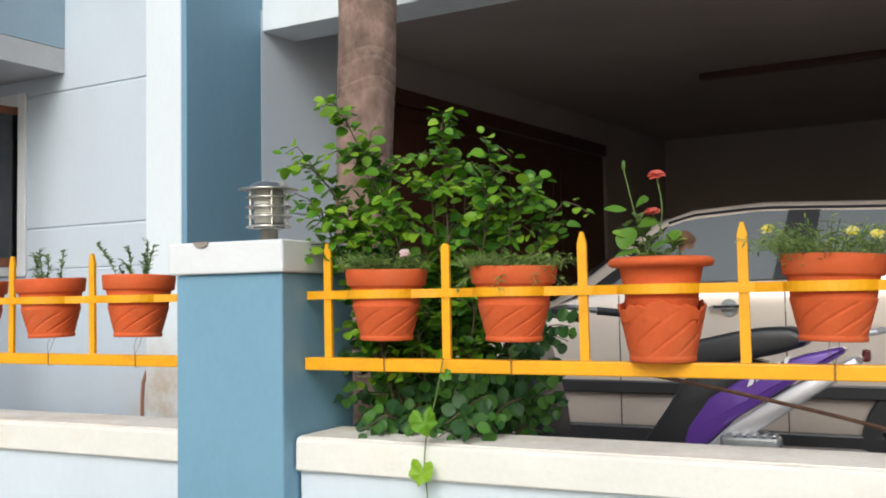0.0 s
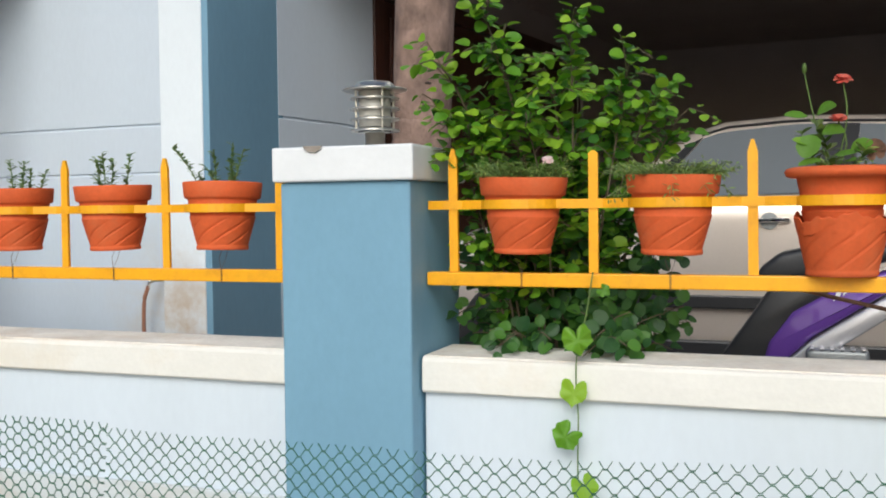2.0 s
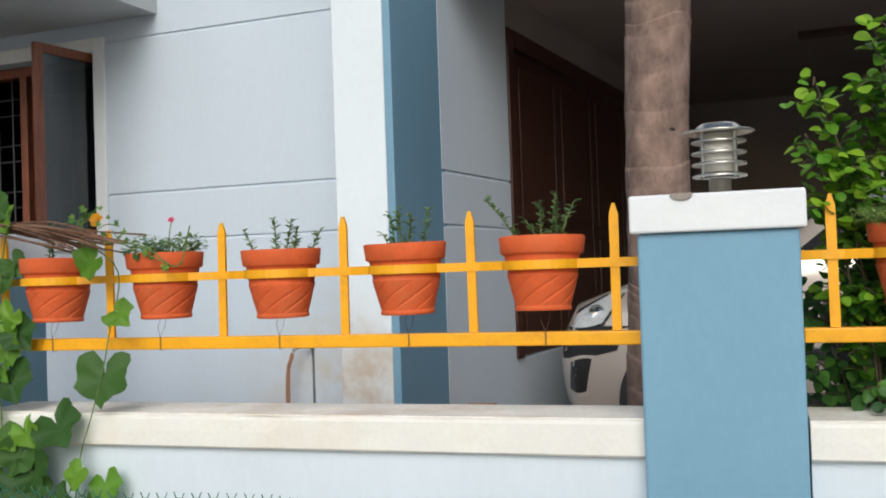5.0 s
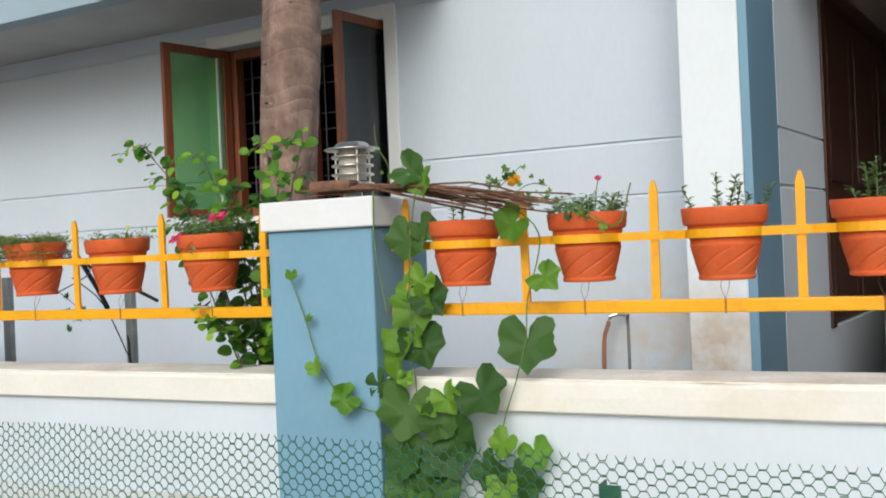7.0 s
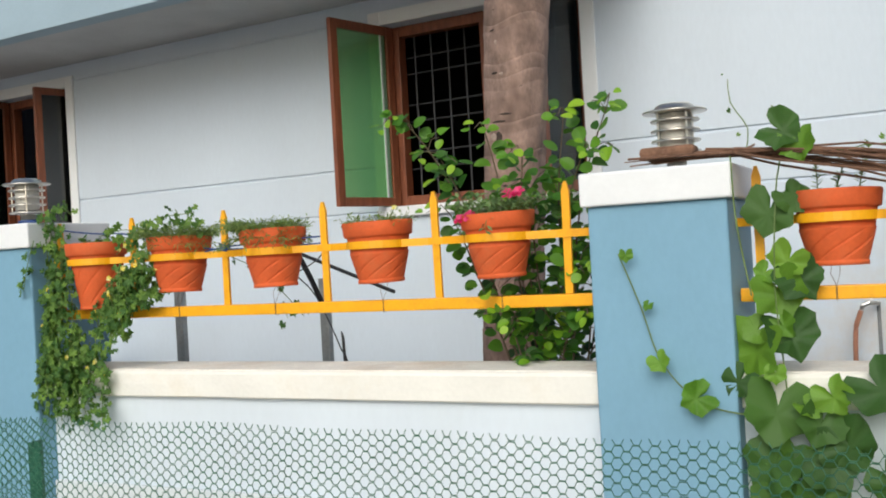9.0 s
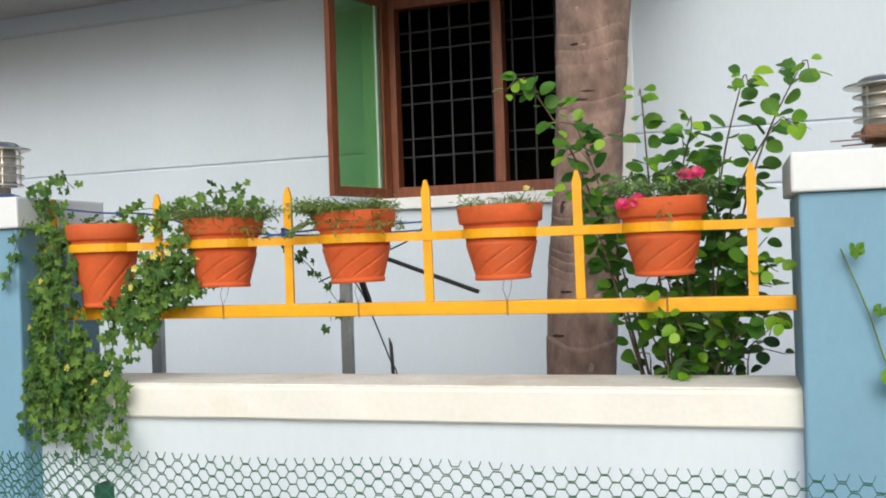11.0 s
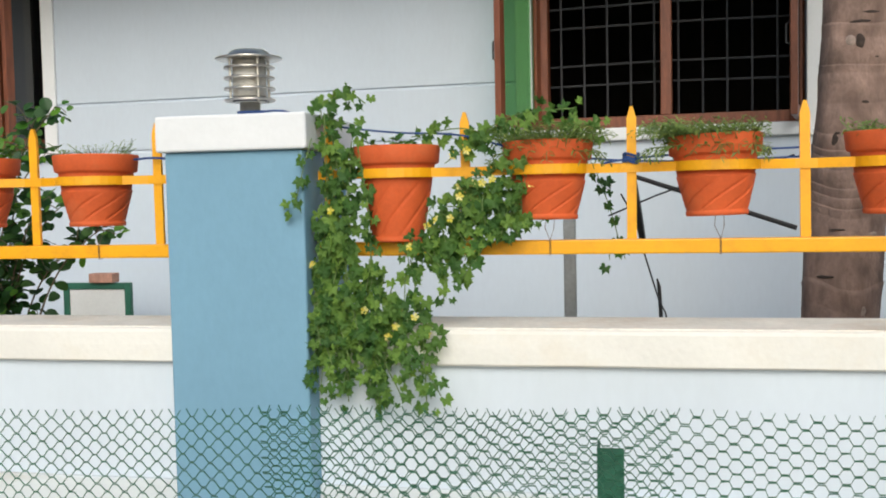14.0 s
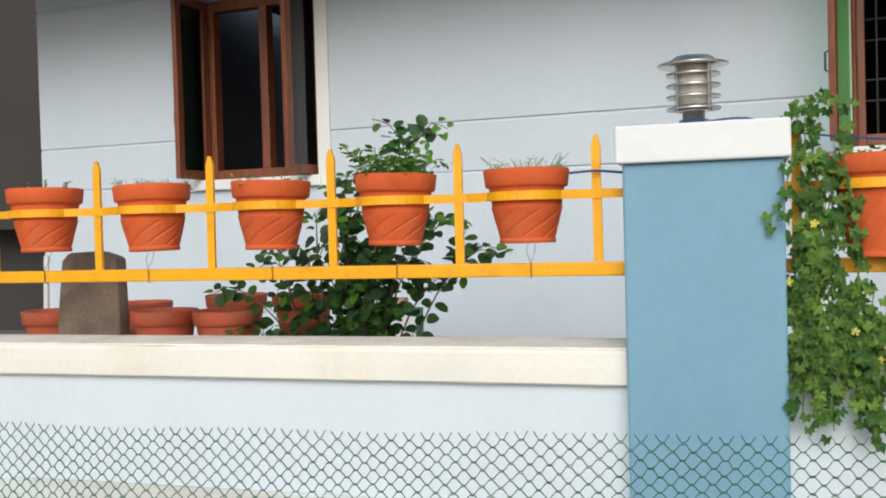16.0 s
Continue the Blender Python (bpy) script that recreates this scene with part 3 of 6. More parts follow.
def bar_profile(points, h, d, bm=None):
    """Flat strip on edge along points in plan."""
    b = bm or bmesh.new()
    rings = []
    n = len(points)
    for i, (x, y, z) in enumerate(points):
        a, c = points[max(i - 1, 0)], points[min(i + 1, n - 1)]
        t = Vector((c[0] - a[0], c[1] - a[1], 0)).normalized()
        s = Vector((-t.y, t.x, 0)) * d / 2
        rings.append([b.verts.new((x - s.x, y - s.y, z - h / 2)), b.verts.new((x + s.x, y + s.y, z - h / 2)), b.verts.new((x + s.x, y + s.y, z + h / 2)), b.verts.new((x - s.x, y - s.y, z + h / 2))])
    for p, q in zip(rings, rings[1:]):
        for k in range(4):
            b.faces.new((p[k], p[(k + 1) % 4], q[(k + 1) % 4], q[k]))
    b.faces.new(rings[0])
    b.faces.new(rings[-1][::-1])
    bmesh.ops.recalc_face_normals(b, faces=b.faces[:])
    return b


random.seed(4)
for key, xs in POSTS.items():
    x0, x1 = ENDS[key]
    r = empty("railing", pose(x0, RY, 0), "yellow painted flat-iron railing holding flower pots", "railing", "wall railings")
    part("bottom_rail", box(0, x1 - x0, -0.02, 0.02, 1.353, 1.394, 0.004), M_YELLOW, r)
    for x in xs:
        lean = random.uniform(-0.004, 0.004)
        tip = 1.748 if (key, x) == ("za", -1.590) else 1.768 + random.uniform(-0.004, 0.004)
        taper = 0.008 if tip < 1.75 else 0.033
        b = prism([(x - x0 - 0.0135, 1.395), (x - x0 + 0.0135, 1.395), (x - x0 + 0.0135 + lean, tip - taper), (x - x0 + 0.004 + lean, tip), (x - x0 - 0.004 + lean, tip), (x - x0 - 0.0135 + lean, tip - taper)], "y", -0.006, 0.006)
        part("post", b, M_YELLOW, r)
    mids = [(a + b) / 2 for a, b in zip(xs, xs[1:])]
    line = [(0, 0, 1.596)]
    R = 0.119
    for a, mx in zip(xs, mids):
        line += [(a - x0 - 0.03, -0.009, 1.596), (a - x0 + 0.03, -0.009, 1.596)]
        for k in range(0, 13):
            ang = math.radians(200 + 140 * k / 12)
            line.append((mx - x0 + R * math.cos(ang), POT_Y - RY + R * math.sin(ang), 1.596))
    line += [(xs[-1] - x0 - 0.03, -0.009, 1.596), (min(xs[-1] - x0 + 0.03, x1 - x0), -0.009, 1.596)]
    if xs[-1] + 0.05 < x1:
        line.append((x1 - x0, -0.009, 1.596))
    part("top_rail", bar_profile(line, 0.027, 0.005), M_YELLOW, r)
    for mx in mids:
        ring = [(mx - x0 + R * math.cos(a), POT_Y - RY + R * math.sin(a), 1.596) for a in np.linspace(math.radians(-18), math.radians(198), 18)]
        part("pot_ring", bar_profile(ring, 0.02, 0.005), M_YELLOW, r)
        pots.append((key, mx))

# ---- flower pots ----
def flutes(n, depth, z0, z1, twist):
    def f(a, z):
        if not z0 <= z <= z1:
            return 0.0
        s = (a * n / (2 * math.pi) + twist * (z - z0) / (z1 - z0)) % 1.0
        fade = min(1.0, (z1 - z) / (0.3 * (z1 - z0)) + 0.05, (z - z0) / (0.1 * (z1 - z0)) + 0.1)
        return fade * depth * (-0.8 * max(0.0, 1 - abs(s - 0.07) / 0.07) + 0.10 * (1 - s))
    return f


def pot_mesh(h=0.222, rt=0.131, rb=0.082, rolled=False, fluted=0.66):
    hb = h - 0.055
    prof = [(0.0, 0.004), (rb - 0.006, 0.004), (rb, 0.0), (rb + 0.003, 0.002), (rb + 0.003, 0.012), (rb + 0.001, 0.014)]
    for k in range(31):
        t = k / 30
        prof.append((rb + 0.001 + (rt - 0.018 - rb) * 0.80 * t, 0.016 + (hb * fluted - 0.016) * t))
    prof += [(rb + (rt - 0.018 - rb) * 0.80 - 0.002, hb * (fluted + 0.01)), (rt - 0.018, hb - 0.004), (rt - 0.017, hb)]
    if rolled:
        prof += [(rt - 0.012, hb + 0.026), (rt + 0.008, hb + 0.028), (rt + 0.016, hb + 0.033), (rt + 0.019, hb + 0.042), (rt + 0.014, hb + 0.051), (rt, hb + 0.055), (rt - 0.012, hb + 0.051)]
    else:
        prof += [(rt - 0.009, hb + 0.002), (rt - 0.006, hb + 0.006), (rt - 0.001, h - 0.004), (rt - 0.003, h), (rt - 0.014, h), (rt - 0.016, h - 0.004)]
    prof += [(rt - 0.022, hb + 0.02), (rt - 0.03, hb - 0.02)]
    bm = lathe(prof, 152, wob=flutes(8, 0.0085, 0.016, hb * fluted, -2.0))
    me = bpy.data.meshes.new("pot")
    bm.to_mesh(me)
    bm.free()
    for p in me.polygons:
        p.use_smooth = True
    return me


def soil_mesh(r, z):
    bm = bmesh.new()
    c = bm.verts.new((0, 0, z + 0.012))
    rings = []
    for f in (0.4, 0.75, 1.0):
        rings.append([bm.verts.new((r * f * math.cos(a), r * f * math.sin(a), z + 0.012 * (1 - f) + random.uniform(-0.004, 0.004))) for a in np.linspace(0, 2 * math.pi, 20, endpoint=False)])
    for i in range(20):
        bm.faces.new((c, rings[0][i], rings[0][(i + 1) % 20]))
        for p, q in zip(rings, rings[1:]):
            bm.faces.new((p[i], q[i], q[(i + 1) % 20], p[(i + 1) % 20]))
    me = bpy.data.meshes.new("soil")
    bm.to_mesh(me)
    bm.free()
    return me


POT, POT_TALL, POT_ROLL, SOIL = pot_mesh(), pot_mesh(0.28, 0.131, 0.076, False, 0.84), pot_mesh(0.232, 0.126, 0.075, True), soil_mesh(0.104, 0.0)


def flower_pot(x, y, z, mesh=None, h=0.222, label="orange pot with spiral flutes held in a railing ring", turn=0, tilt=(0, 0), material=None, group="railing pots"):
    p = empty("flower_pot", pose(x, y, z, tilt[0], tilt[1], turn), label, "flower pot", group)
    me = mesh or POT
    if material:
        me = me.copy()
        me.materials.clear()
    link("pot", me, material or M_TERRA, p)
    s = link("soil", SOIL, M_SOIL, p, "dark potting soil")
    s.location = (0, 0, h - 0.035)
    return p


random.seed(7)
POT_Z = 1.457
pot_at = {}
for key, x in pots:
    if key == "za" and x > 0:
        continue
    i = sum(1 for k in pot_at if k[0] == key)
    turn = random.uniform(0, 360)
    dz = random.uniform(-0.006, 0.006)
    tilt = (random.uniform(-2.0, 2.0), random.uniform(-2.0, 2.0))
    if (key, i) == ("cb", 0):
        flower_pot(x, POT_Y, 1.396, POT_TALL, 0.28, "tall orange fluted pot half covered by the vine", turn)
        z = 1.396 + 0.28
    elif (key, i) == ("za", 2):
        flower_pot(x, POT_Y, 1.452, POT_ROLL, 0.232, "orange pot with a rolled rim set inside a broken pot", turn)
        z = 1.452 + 0.232
        sh = bmesh.new()
        n = 152
        prof = [(0.0, 0.002), (0.086, 0.0), (0.091, 0.004), (0.091, 0.014), *[(0.09 + 0.031 * k / 34, 0.016 + 0.139 * k / 34) for k in range(35)], (0.118, 0.156), (0.107, 0.12), (0.098, 0.06)]
        lathe(prof, n, sh, wob=flutes(8, 0.0085, 0.016, 0.15, -2.2))
        for v in sh.verts:
            if v.co.z > 0.118 and math.hypot(v.co.x, v.co.y) > 0.112:
                a = math.atan2(v.co.y, v.co.x)
                v.co.z += 0.008 * math.sin(3 * a + 1) + 0.005 * math.sin(9 * a) + 0.003 * math.sin(23 * a)
        bp = tagged(part("broken_pot", sh, M_TERRA, None, "", True), "broken lower half of an orange fluted pot resting on the rail", "flower pot", "railing pots")
        bp.matrix_world = pose(x, POT_Y, 1.396, 0, 0, 30)
    else:
        flower_pot(x, POT_Y, POT_Z + dz, None, 0.222, turn=turn, tilt=tilt)
        z = POT_Z + dz + 0.222
    pot_at[(key, i)] = (x, POT_Y, z - 0.03)
    # tie wire from the pot to the bottom rail
    if (key, i) not in (("cb", 0), ("za", 2)):
        w = bmesh.new()
        j = random.uniform(-0.015, 0.015)
        tube([(x - 0.01 + j, POT_Y, 1.459), (x - 0.014 + j, POT_Y - 0.012, 1.43), (x + j, POT_Y - 0.024, 1.398), (x + j, POT_Y - 0.0235, 1.35), (x + j, POT_Y, 1.35)], 0.0010, 4, w)
        tube([(x + 0.012 + j, POT_Y, 1.459), (x + 0.012 + j, POT_Y - 0.012, 1.43), (x + 0.003 + j, POT_Y - 0.024, 1.398), (x + 0.003 + j, POT_Y - 0.0235, 1.35)], 0.0010, 4, w)
        tagged(part("tie_wire", w, M_WIRE), "thin rusty wire tying a pot to the rail", "wire", "tie wires")


# ---- coconut palm trunks ----
M_SCAR = mat("dark_bark_scar", (0.05, 0.035, 0.028), 0.95, var=0.3, scale=20, bump=0.6)
M_SCRAPE = mat("pale_bark_patch", (0.34, 0.26, 0.215), 0.95, var=0.2, scale=20, bump=0.5)


def trunk(x, y, z0, z1, r0, r1, lean, seed, label, scars=()):
    random.seed(seed)
    t = empty("palm_trunk", pose(x, y, z0), label, "tree trunk", "palm trunks")
    n, bm = 40, bmesh.new()
    rows, z, k = [], 0.0, 0
    while z < z1 - z0:
        step = random.choice((0.035, 0.06, 0.09, 0.13)) * random.uniform(0.8, 1.2)
        dz, out = random.uniform(-0.008, 0.008), random.choice((0.0005, 0.001, 0.002, 0.0045)) * random.uniform(0.5, 1.2)
        rows += [(z, 0.0), (z + step * 0.75, out * 0.5), (z + step * 0.93, out), (z + step * 0.97, -0.0008)]
        z += step
    rings = []
    for z, out in rows:
        f = z / (z1 - z0)
        r = r0 + (r1 - r0) * f + out
        ring = []
        for i in range(n):
            a = 2 * math.pi * i / n
            w = noise.noise(Vector((math.cos(a) * 1.4, math.sin(a) * 1.4, z * 1.7 + seed))) * 0.013 + noise.noise(Vector((math.cos(a) * 4, math.sin(a) * 4, z * 9 + seed))) * 0.007
            ring.append(bm.verts.new((lean[0] * z + (r + w) * math.cos(a), lean[1] * z + (r + w) * math.sin(a), z + 0.016 * math.sin(a * 2 + z * 1.3) + 0.008 * math.sin(a * 3 + z * 5))))
        rings.append(ring)
    for p, q in zip(rings, rings[1:]):
        for i in range(n):
            bm.faces.new((p[i], p[(i + 1) % n], q[(i + 1) % n], q[i]))
    part("bark", bm, M_TRUNK, t, smooth=True)
    cracks = [(x + lean[0] * (k * 0.09 + 0.6) + random.uniform(-0.09, 0.09), z0 + 0.6 + k * 0.09 + random.uniform(-0.03, 0.03), random.uniform(0.012, 0.045), random.uniform(0.003, 0.008), M_SCAR) for k in range(26)]
    cracks += [(x + lean[0] * (k * 0.2 + 0.6) + random.uniform(-0.08, 0.08), z0 + 0.6 + k * 0.2 + random.uniform(-0.06, 0.06), random.uniform(0.02, 0.04), random.uniform(0.012, 0.03), M_SCRAPE) for k in range(12)]
    for sx, sz, w, h, material in [*scars, *cracks]:
        a = math.asin(max(-0.95, min(0.95, (sx - x - lean[0] * (sz - z0)) / (r0 + 0.004))))
        bmp = lathe([(0.0, 0.0035), (0.5, 0.003), (0.8, 0.001), (1.0, -0.005)], 14)
        for q in bmp.verts:
            ragged = 1 + 0.35 * noise.noise(Vector((q.co.x * 2.5, q.co.y * 2.5, sz * 9)))
            q.co.x *= w * ragged
            q.co.y *= h * ragged
            q.co.z -= (r0 - math.sqrt(max(r0 * r0 - q.co.x ** 2, 0.0))) * 0.9
        s = part("bark_scar", bmp, material, t, "dark frond scar" if material is M_SCAR else "pale scraped patch", True)
        s.matrix_basis = Matrix.Translation((lean[0] * (sz - z0), 0, sz - z0)) @ Matrix.Rotation(a, 4, "Z") @ pose(0, -r0 - 0.002, 0, 90, 0, 0)
    return t


trunk(-2.625, 3.66, 0.5, 6.5, 0.123, 0.15, (0.035, 0.0), 3, "grey-brown ringed coconut palm trunk beside the porch", ((-2.64, 2.53, 0.05, 0.02, M_SCAR), (-2.63, 2.24, 0.06, 0.016, M_SCAR), (-2.60, 2.19, 0.022, 0.022, M_SCAR), (-2.55, 1.27, 0.035, 0.02, M_SCRAPE), (-2.57, 1.95, 0.03, 0.012, M_SCAR), (-2.5, 1.62, 0.02, 0.03, M_SCAR), (-2.64, 1.5, 0.015, 0.03, M_SCAR)))
trunk(-6.10, 3.58, 0.5, 6.5, 0.137, 0.15, (0.069, 0.0), 11, "grey-brown ringed coconut palm trunk before a window", ((-5.93, 1.50, 0.03, 0.05, M_SCAR), (-6.02, 2.05, 0.02, 0.03, M_SCAR), (-6.1, 1.7, 0.02, 0.03, M_SCAR), (-5.98, 2.4, 0.035, 0.012, M_SCAR)))


# ---- foliage ----
def polar(pairs):
    pts = [(r * math.cos(radians(a)), r * math.sin(radians(a))) for a, r in pairs]
    return pts


SHAPES = {
    "round": [(0.0, 0.0), (0.06, 0.18), (0.22, 0.37), (0.45, 0.44), (0.7, 0.40), (0.90, 0.24), (1.0, 0.08), (1.0, -0.08), (0.9, -0.25), (0.68, -0.41), (0.45, -0.43), (0.22, -0.37), (0.06, -0.18)],
    "oval": [(0.0, 0.0), (0.25, 0.2), (0.55, 0.25), (0.85, 0.15), (1.0, 0.0), (0.85, -0.15), (0.55, -0.25), (0.25, -0.2)],
    "lance": [(0.0, 0.0), (0.4, 0.13), (0.8, 0.1), (1.0, 0.0), (0.8, -0.1), (0.4, -0.13)],
    "gourd": polar([(180, 0.05), (170, 0.32), (156, 0.58), (142, 0.69), (130, 0.72), (116, 0.66), (104, 0.64), (94, 0.63), (82, 0.64), (68, 0.71), (58, 0.67), (46, 0.62), (34, 0.60), (24, 0.60), (12, 0.66), (0, 0.76), (-12, 0.66), (-24, 0.60), (-34, 0.60), (-46, 0.62), (-58, 0.67), (-68, 0.71), (-82, 0.64), (-94, 0.63), (-104, 0.64), (-116, 0.66), (-130, 0.72), (-142, 0.70), (-156, 0.60), (-170, 0.32)]),
    "bitter": polar([(180, 0.05), (152, 0.36), (128, 0.50), (108, 0.46), (92, 0.37), (76, 0.50), (68, 0.44), (56, 0.64), (42, 0.48), (28, 0.37), (17, 0.50), (11, 0.47), (0, 0.74), (-11, 0.47), (-17, 0.50), (-28, 0.37), (-42, 0.48), (-56, 0.64), (-68, 0.44), (-76, 0.50), (-92, 0.37), (-108, 0.46), (-128, 0.50), (-152, 0.36)]),
    "petal": [(0.0, 0.0), (0.5, 0.3), (0.85, 0.36), (1.0, 0.15), (1.0, -0.15), (0.85, -0.36), (0.5, -0.3)],
}


def leaf_geometry(leaves):
    """Vertices and faces of many leaves: (place, axis, normal, size, shape)."""
    vs, fs = [], []
    for p, d, nrm, size, shape in leaves:
        d = Vector(d).normalized()
        s = Vector(nrm).cross(d)
        if s.length < 1e-4:
            s = d.orthogonal()
        s.normalize()
        nn = d.cross(s)
        if shape == "gourd":
            size *= 0.96
        fold, droop = random.uniform(0.05, 0.55), random.uniform(-0.15, 0.5)
        twist = random.uniform(-0.25, 0.25)
        base = len(vs)
        o = SHAPES[shape]
        c = 0.45 if shape in ("round", "oval", "lance", "petal") else 0.12

        def put(x, y, more=0.0):
            z = more + fold * abs(y) - droop * x * x * 0.6 + twist * x * y
            vs.append(tuple(Vector(p) + size * (x * d + y * s + z * nn)))
        k = len(o)
        put(c, 0.0)
        if shape in ("gourd", "bitter"):
            ph, deep = random.uniform(0, 6.28), random.uniform(0.05, 0.12)
            lobes = [random.uniform(0.92, 1.05) for j in range(k)]
            for f in (0.5, 1.0):
                for j, (x, y) in enumerate(o):
                    a = math.atan2(y, x)
                    g = f * (lobes[j] if f == 1.0 else 1.0)
                    put(c + (x - c) * g, y * g, f * deep * math.sin(5 * a + ph) + (random.uniform(-0.045, 0.045) if f == 1.0 else 0.03 * (-1) ** j))
            for j in range(k):
                n = (j + 1) % k
                fs.append((base, base + 1 + j, base + 1 + n))
                fs.append((base + 1 + j, base + 1 + k + j, base + 1 + k + n, base + 1 + n))
            continue
        for x, y in o:
            put(x, y)
        for i in range(k):
            fs.append((base, base + 1 + i, base + 1 + (i + 1) % k))
    return vs, fs


def foliage(name, leaves, material, parent, label=""):
    vs, fs = leaf_geometry(leaves)
    me = bpy.data.meshes.new(name)
    me.from_pydata(vs, [], fs)
    me.update()
    ob = link(name, me, material, parent, label, True)
    if len(leaves) > 40:
        ob["kind"] = "stuff"
    return ob


def spline(points, step=0.02):
    """Smooth line through points."""
    p = [Vector(q) for q in points]
    if len(p) == 2:
        n = max(2, int((p[1] - p[0]).length / step))
        return [p[0].lerp(p[1], i / n) for i in range(n + 1)]
    p = [2 * p[0] - p[1]] + p + [2 * p[-1] - p[-2]]
    out = []
    for a, b, c, d in zip(p, p[1:], p[2:], p[3:]):
        n = max(1, int((c - b).length / step))
        for i in range(n):
            t = i / n
            out.append(0.5 * ((2 * b) + (c - a) * t + (2 * a - 5 * b + 4 * c - d) * t * t + (3 * b - a - 3 * c + d) * t ** 3))
    out.append(p[-2])
    return out


def jitter(v, k):
    return Vector(v) + Vector((random.uniform(-k, k), random.uniform(-k, k), random.uniform(-k, k)))


def shoot_leaves(line, spacing, size, shape, start=0.15, face=(0, -0.55, 0.8), spread=0.9):
    """Leaves set in two ranks along a shoot."""
    out, acc, side, total = [], 0.0, 1, len(line)
    for i in range(1, total):
        acc += (line[i] - line[i - 1]).length
        if acc < spacing or i / total < start:
            continue
        acc = 0.0
        side = -side
        d = (line[i] - line[i - 1]).normalized()
        nrm = jitter(face, 0.55).normalized()
        s = d.cross(nrm)
        if s.length < 1e-3:
            continue
        s.normalize()
        ax = (d * random.uniform(0.1, 0.7) + s * side * spread + Vector((0, 0, random.uniform(-0.45, 0.15)))).normalized()
        sz = size * random.uniform(0.65, 1.15) * (0.7 if i > total * 0.93 else 1)
        out.append((line[i] + ax * size * 0.25, ax, nrm, sz, shape))
    return out


def parted(leaves, share):
    """Older and younger leaves of one shoot: the last share of them is young."""
    k = int(len(leaves) * (1 - share) + random.random())
    return leaves[:k], leaves[k:]


def bush(name, base, tips, size, material, label, spacing=0.021, twigs=3, seed=1, shape="round", face=(0, -0.55, 0.8), low=0.35, young=0.3, tender=None, reach=(0.09, 0.20)):
    random.seed(seed)
    b = empty(name, pose(*base), label, "bush", "bushes")
    o = Vector(base)
    wood, leaves, fresh = bmesh.new(), [], []
    for tip in tips:
        t = Vector(tip) - o
        mid = Vector((t.x * 0.45, t.y * 0.5, t.z * 0.72)) + Vector((random.uniform(-0.05, 0.05), random.uniform(-0.05, 0.05), 0.03))
        out = Vector((t.x + random.uniform(-0.25, 0.25), t.y - 0.15, 0)).normalized() * random.uniform(0.07, 0.14)
        line = spline([(random.uniform(-0.04, 0.04), random.uniform(-0.04, 0.04), 0), mid, t - out + Vector((0, 0, random.uniform(0.0, 0.03))), t], 0.02)
        n = len(line)
        tube(line[::2] + [line[-1]], [0.007 - 0.0055 * i / n for i in range(0, n, 2)] + [0.001], 5, wood)
        old, new_ones = parted(shoot_leaves(line, spacing, size, shape, low, face), young)
        leaves += old
        fresh += new_ones
        for k in range(twigs):
            f = random.uniform(max(low, 0.35), 0.92)
            p = line[int(f * (n - 1))]
            d = (line[min(int(f * n) + 1, n - 1)] - p).normalized()
            q = p + (d * 0.5 + Vector((random.uniform(-1, 1), random.uniform(-0.8, 0.6), random.uniform(-0.25, 0.35)))).normalized() * random.uniform(*reach)
            sub = spline([p, p.lerp(q, 0.5) + Vector((0, 0, 0.025)), q - Vector((0, 0, 0.01))], 0.015)
            tube(sub[::2] + [sub[-1]], 0.0018, 4, wood)
            old, new_ones = parted(shoot_leaves(sub, spacing * 0.85, size * 0.92, shape, 0.1, face), young if q.y < 0.1 - 0.35 * (1 - f) else 0.0)
            leaves += old
            fresh += new_ones
    tagged(part("woody_growth", wood, M_BRANCH, b), kind="stuff")
    foliage("leaves", leaves, material, b)
    if fresh and tender:
        foliage("young_leaves", fresh, tender, b, "pale yellow-green young leaves")
    elif fresh:
        foliage("leaves", fresh, material, b)
    return b


bush("bush", (-1.8, 2.9, 0.5), [(-1.88, 2.25, 2.16), (-2.06, 2.32, 2.04), (-1.65, 2.6, 2.12), (-1.45, 2.7, 2.03), (-1.39, 2.75, 1.92), (-1.29, 3.0, 1.86), (-1.67, 2.92, 2.03), (-2.08, 2.38, 1.91), (-2.05, 2.45, 1.81), (-1.9, 2.45, 1.99), (-1.56, 2.8, 1.9), (-1.76, 2.4, 1.84), (-1.95, 2.5, 1.84), (-1.8, 2.6, 1.99), (-1.45, 2.9, 1.79), (-1.85, 2.35, 2.02), (-1.72, 2.7, 1.74), (-1.98, 2.7, 1.69)],
     0.046, M_LEAF, "leafy green bush growing through the railing beside a pillar", seed=5, twigs=17, reach=(0.06, 0.15), spacing=0.0125, low=0.5, face=(0.05, -0.3, 0.95), young=0.5, tender=M_LEAF_NEW)
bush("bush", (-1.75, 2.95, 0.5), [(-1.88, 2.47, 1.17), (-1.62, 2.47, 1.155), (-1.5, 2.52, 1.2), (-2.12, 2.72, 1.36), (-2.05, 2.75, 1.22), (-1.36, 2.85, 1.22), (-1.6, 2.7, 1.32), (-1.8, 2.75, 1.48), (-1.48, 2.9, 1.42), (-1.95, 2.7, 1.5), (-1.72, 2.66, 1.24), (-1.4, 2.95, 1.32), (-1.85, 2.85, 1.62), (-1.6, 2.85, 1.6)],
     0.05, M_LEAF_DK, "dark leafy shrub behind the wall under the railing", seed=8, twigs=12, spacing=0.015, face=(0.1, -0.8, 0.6))
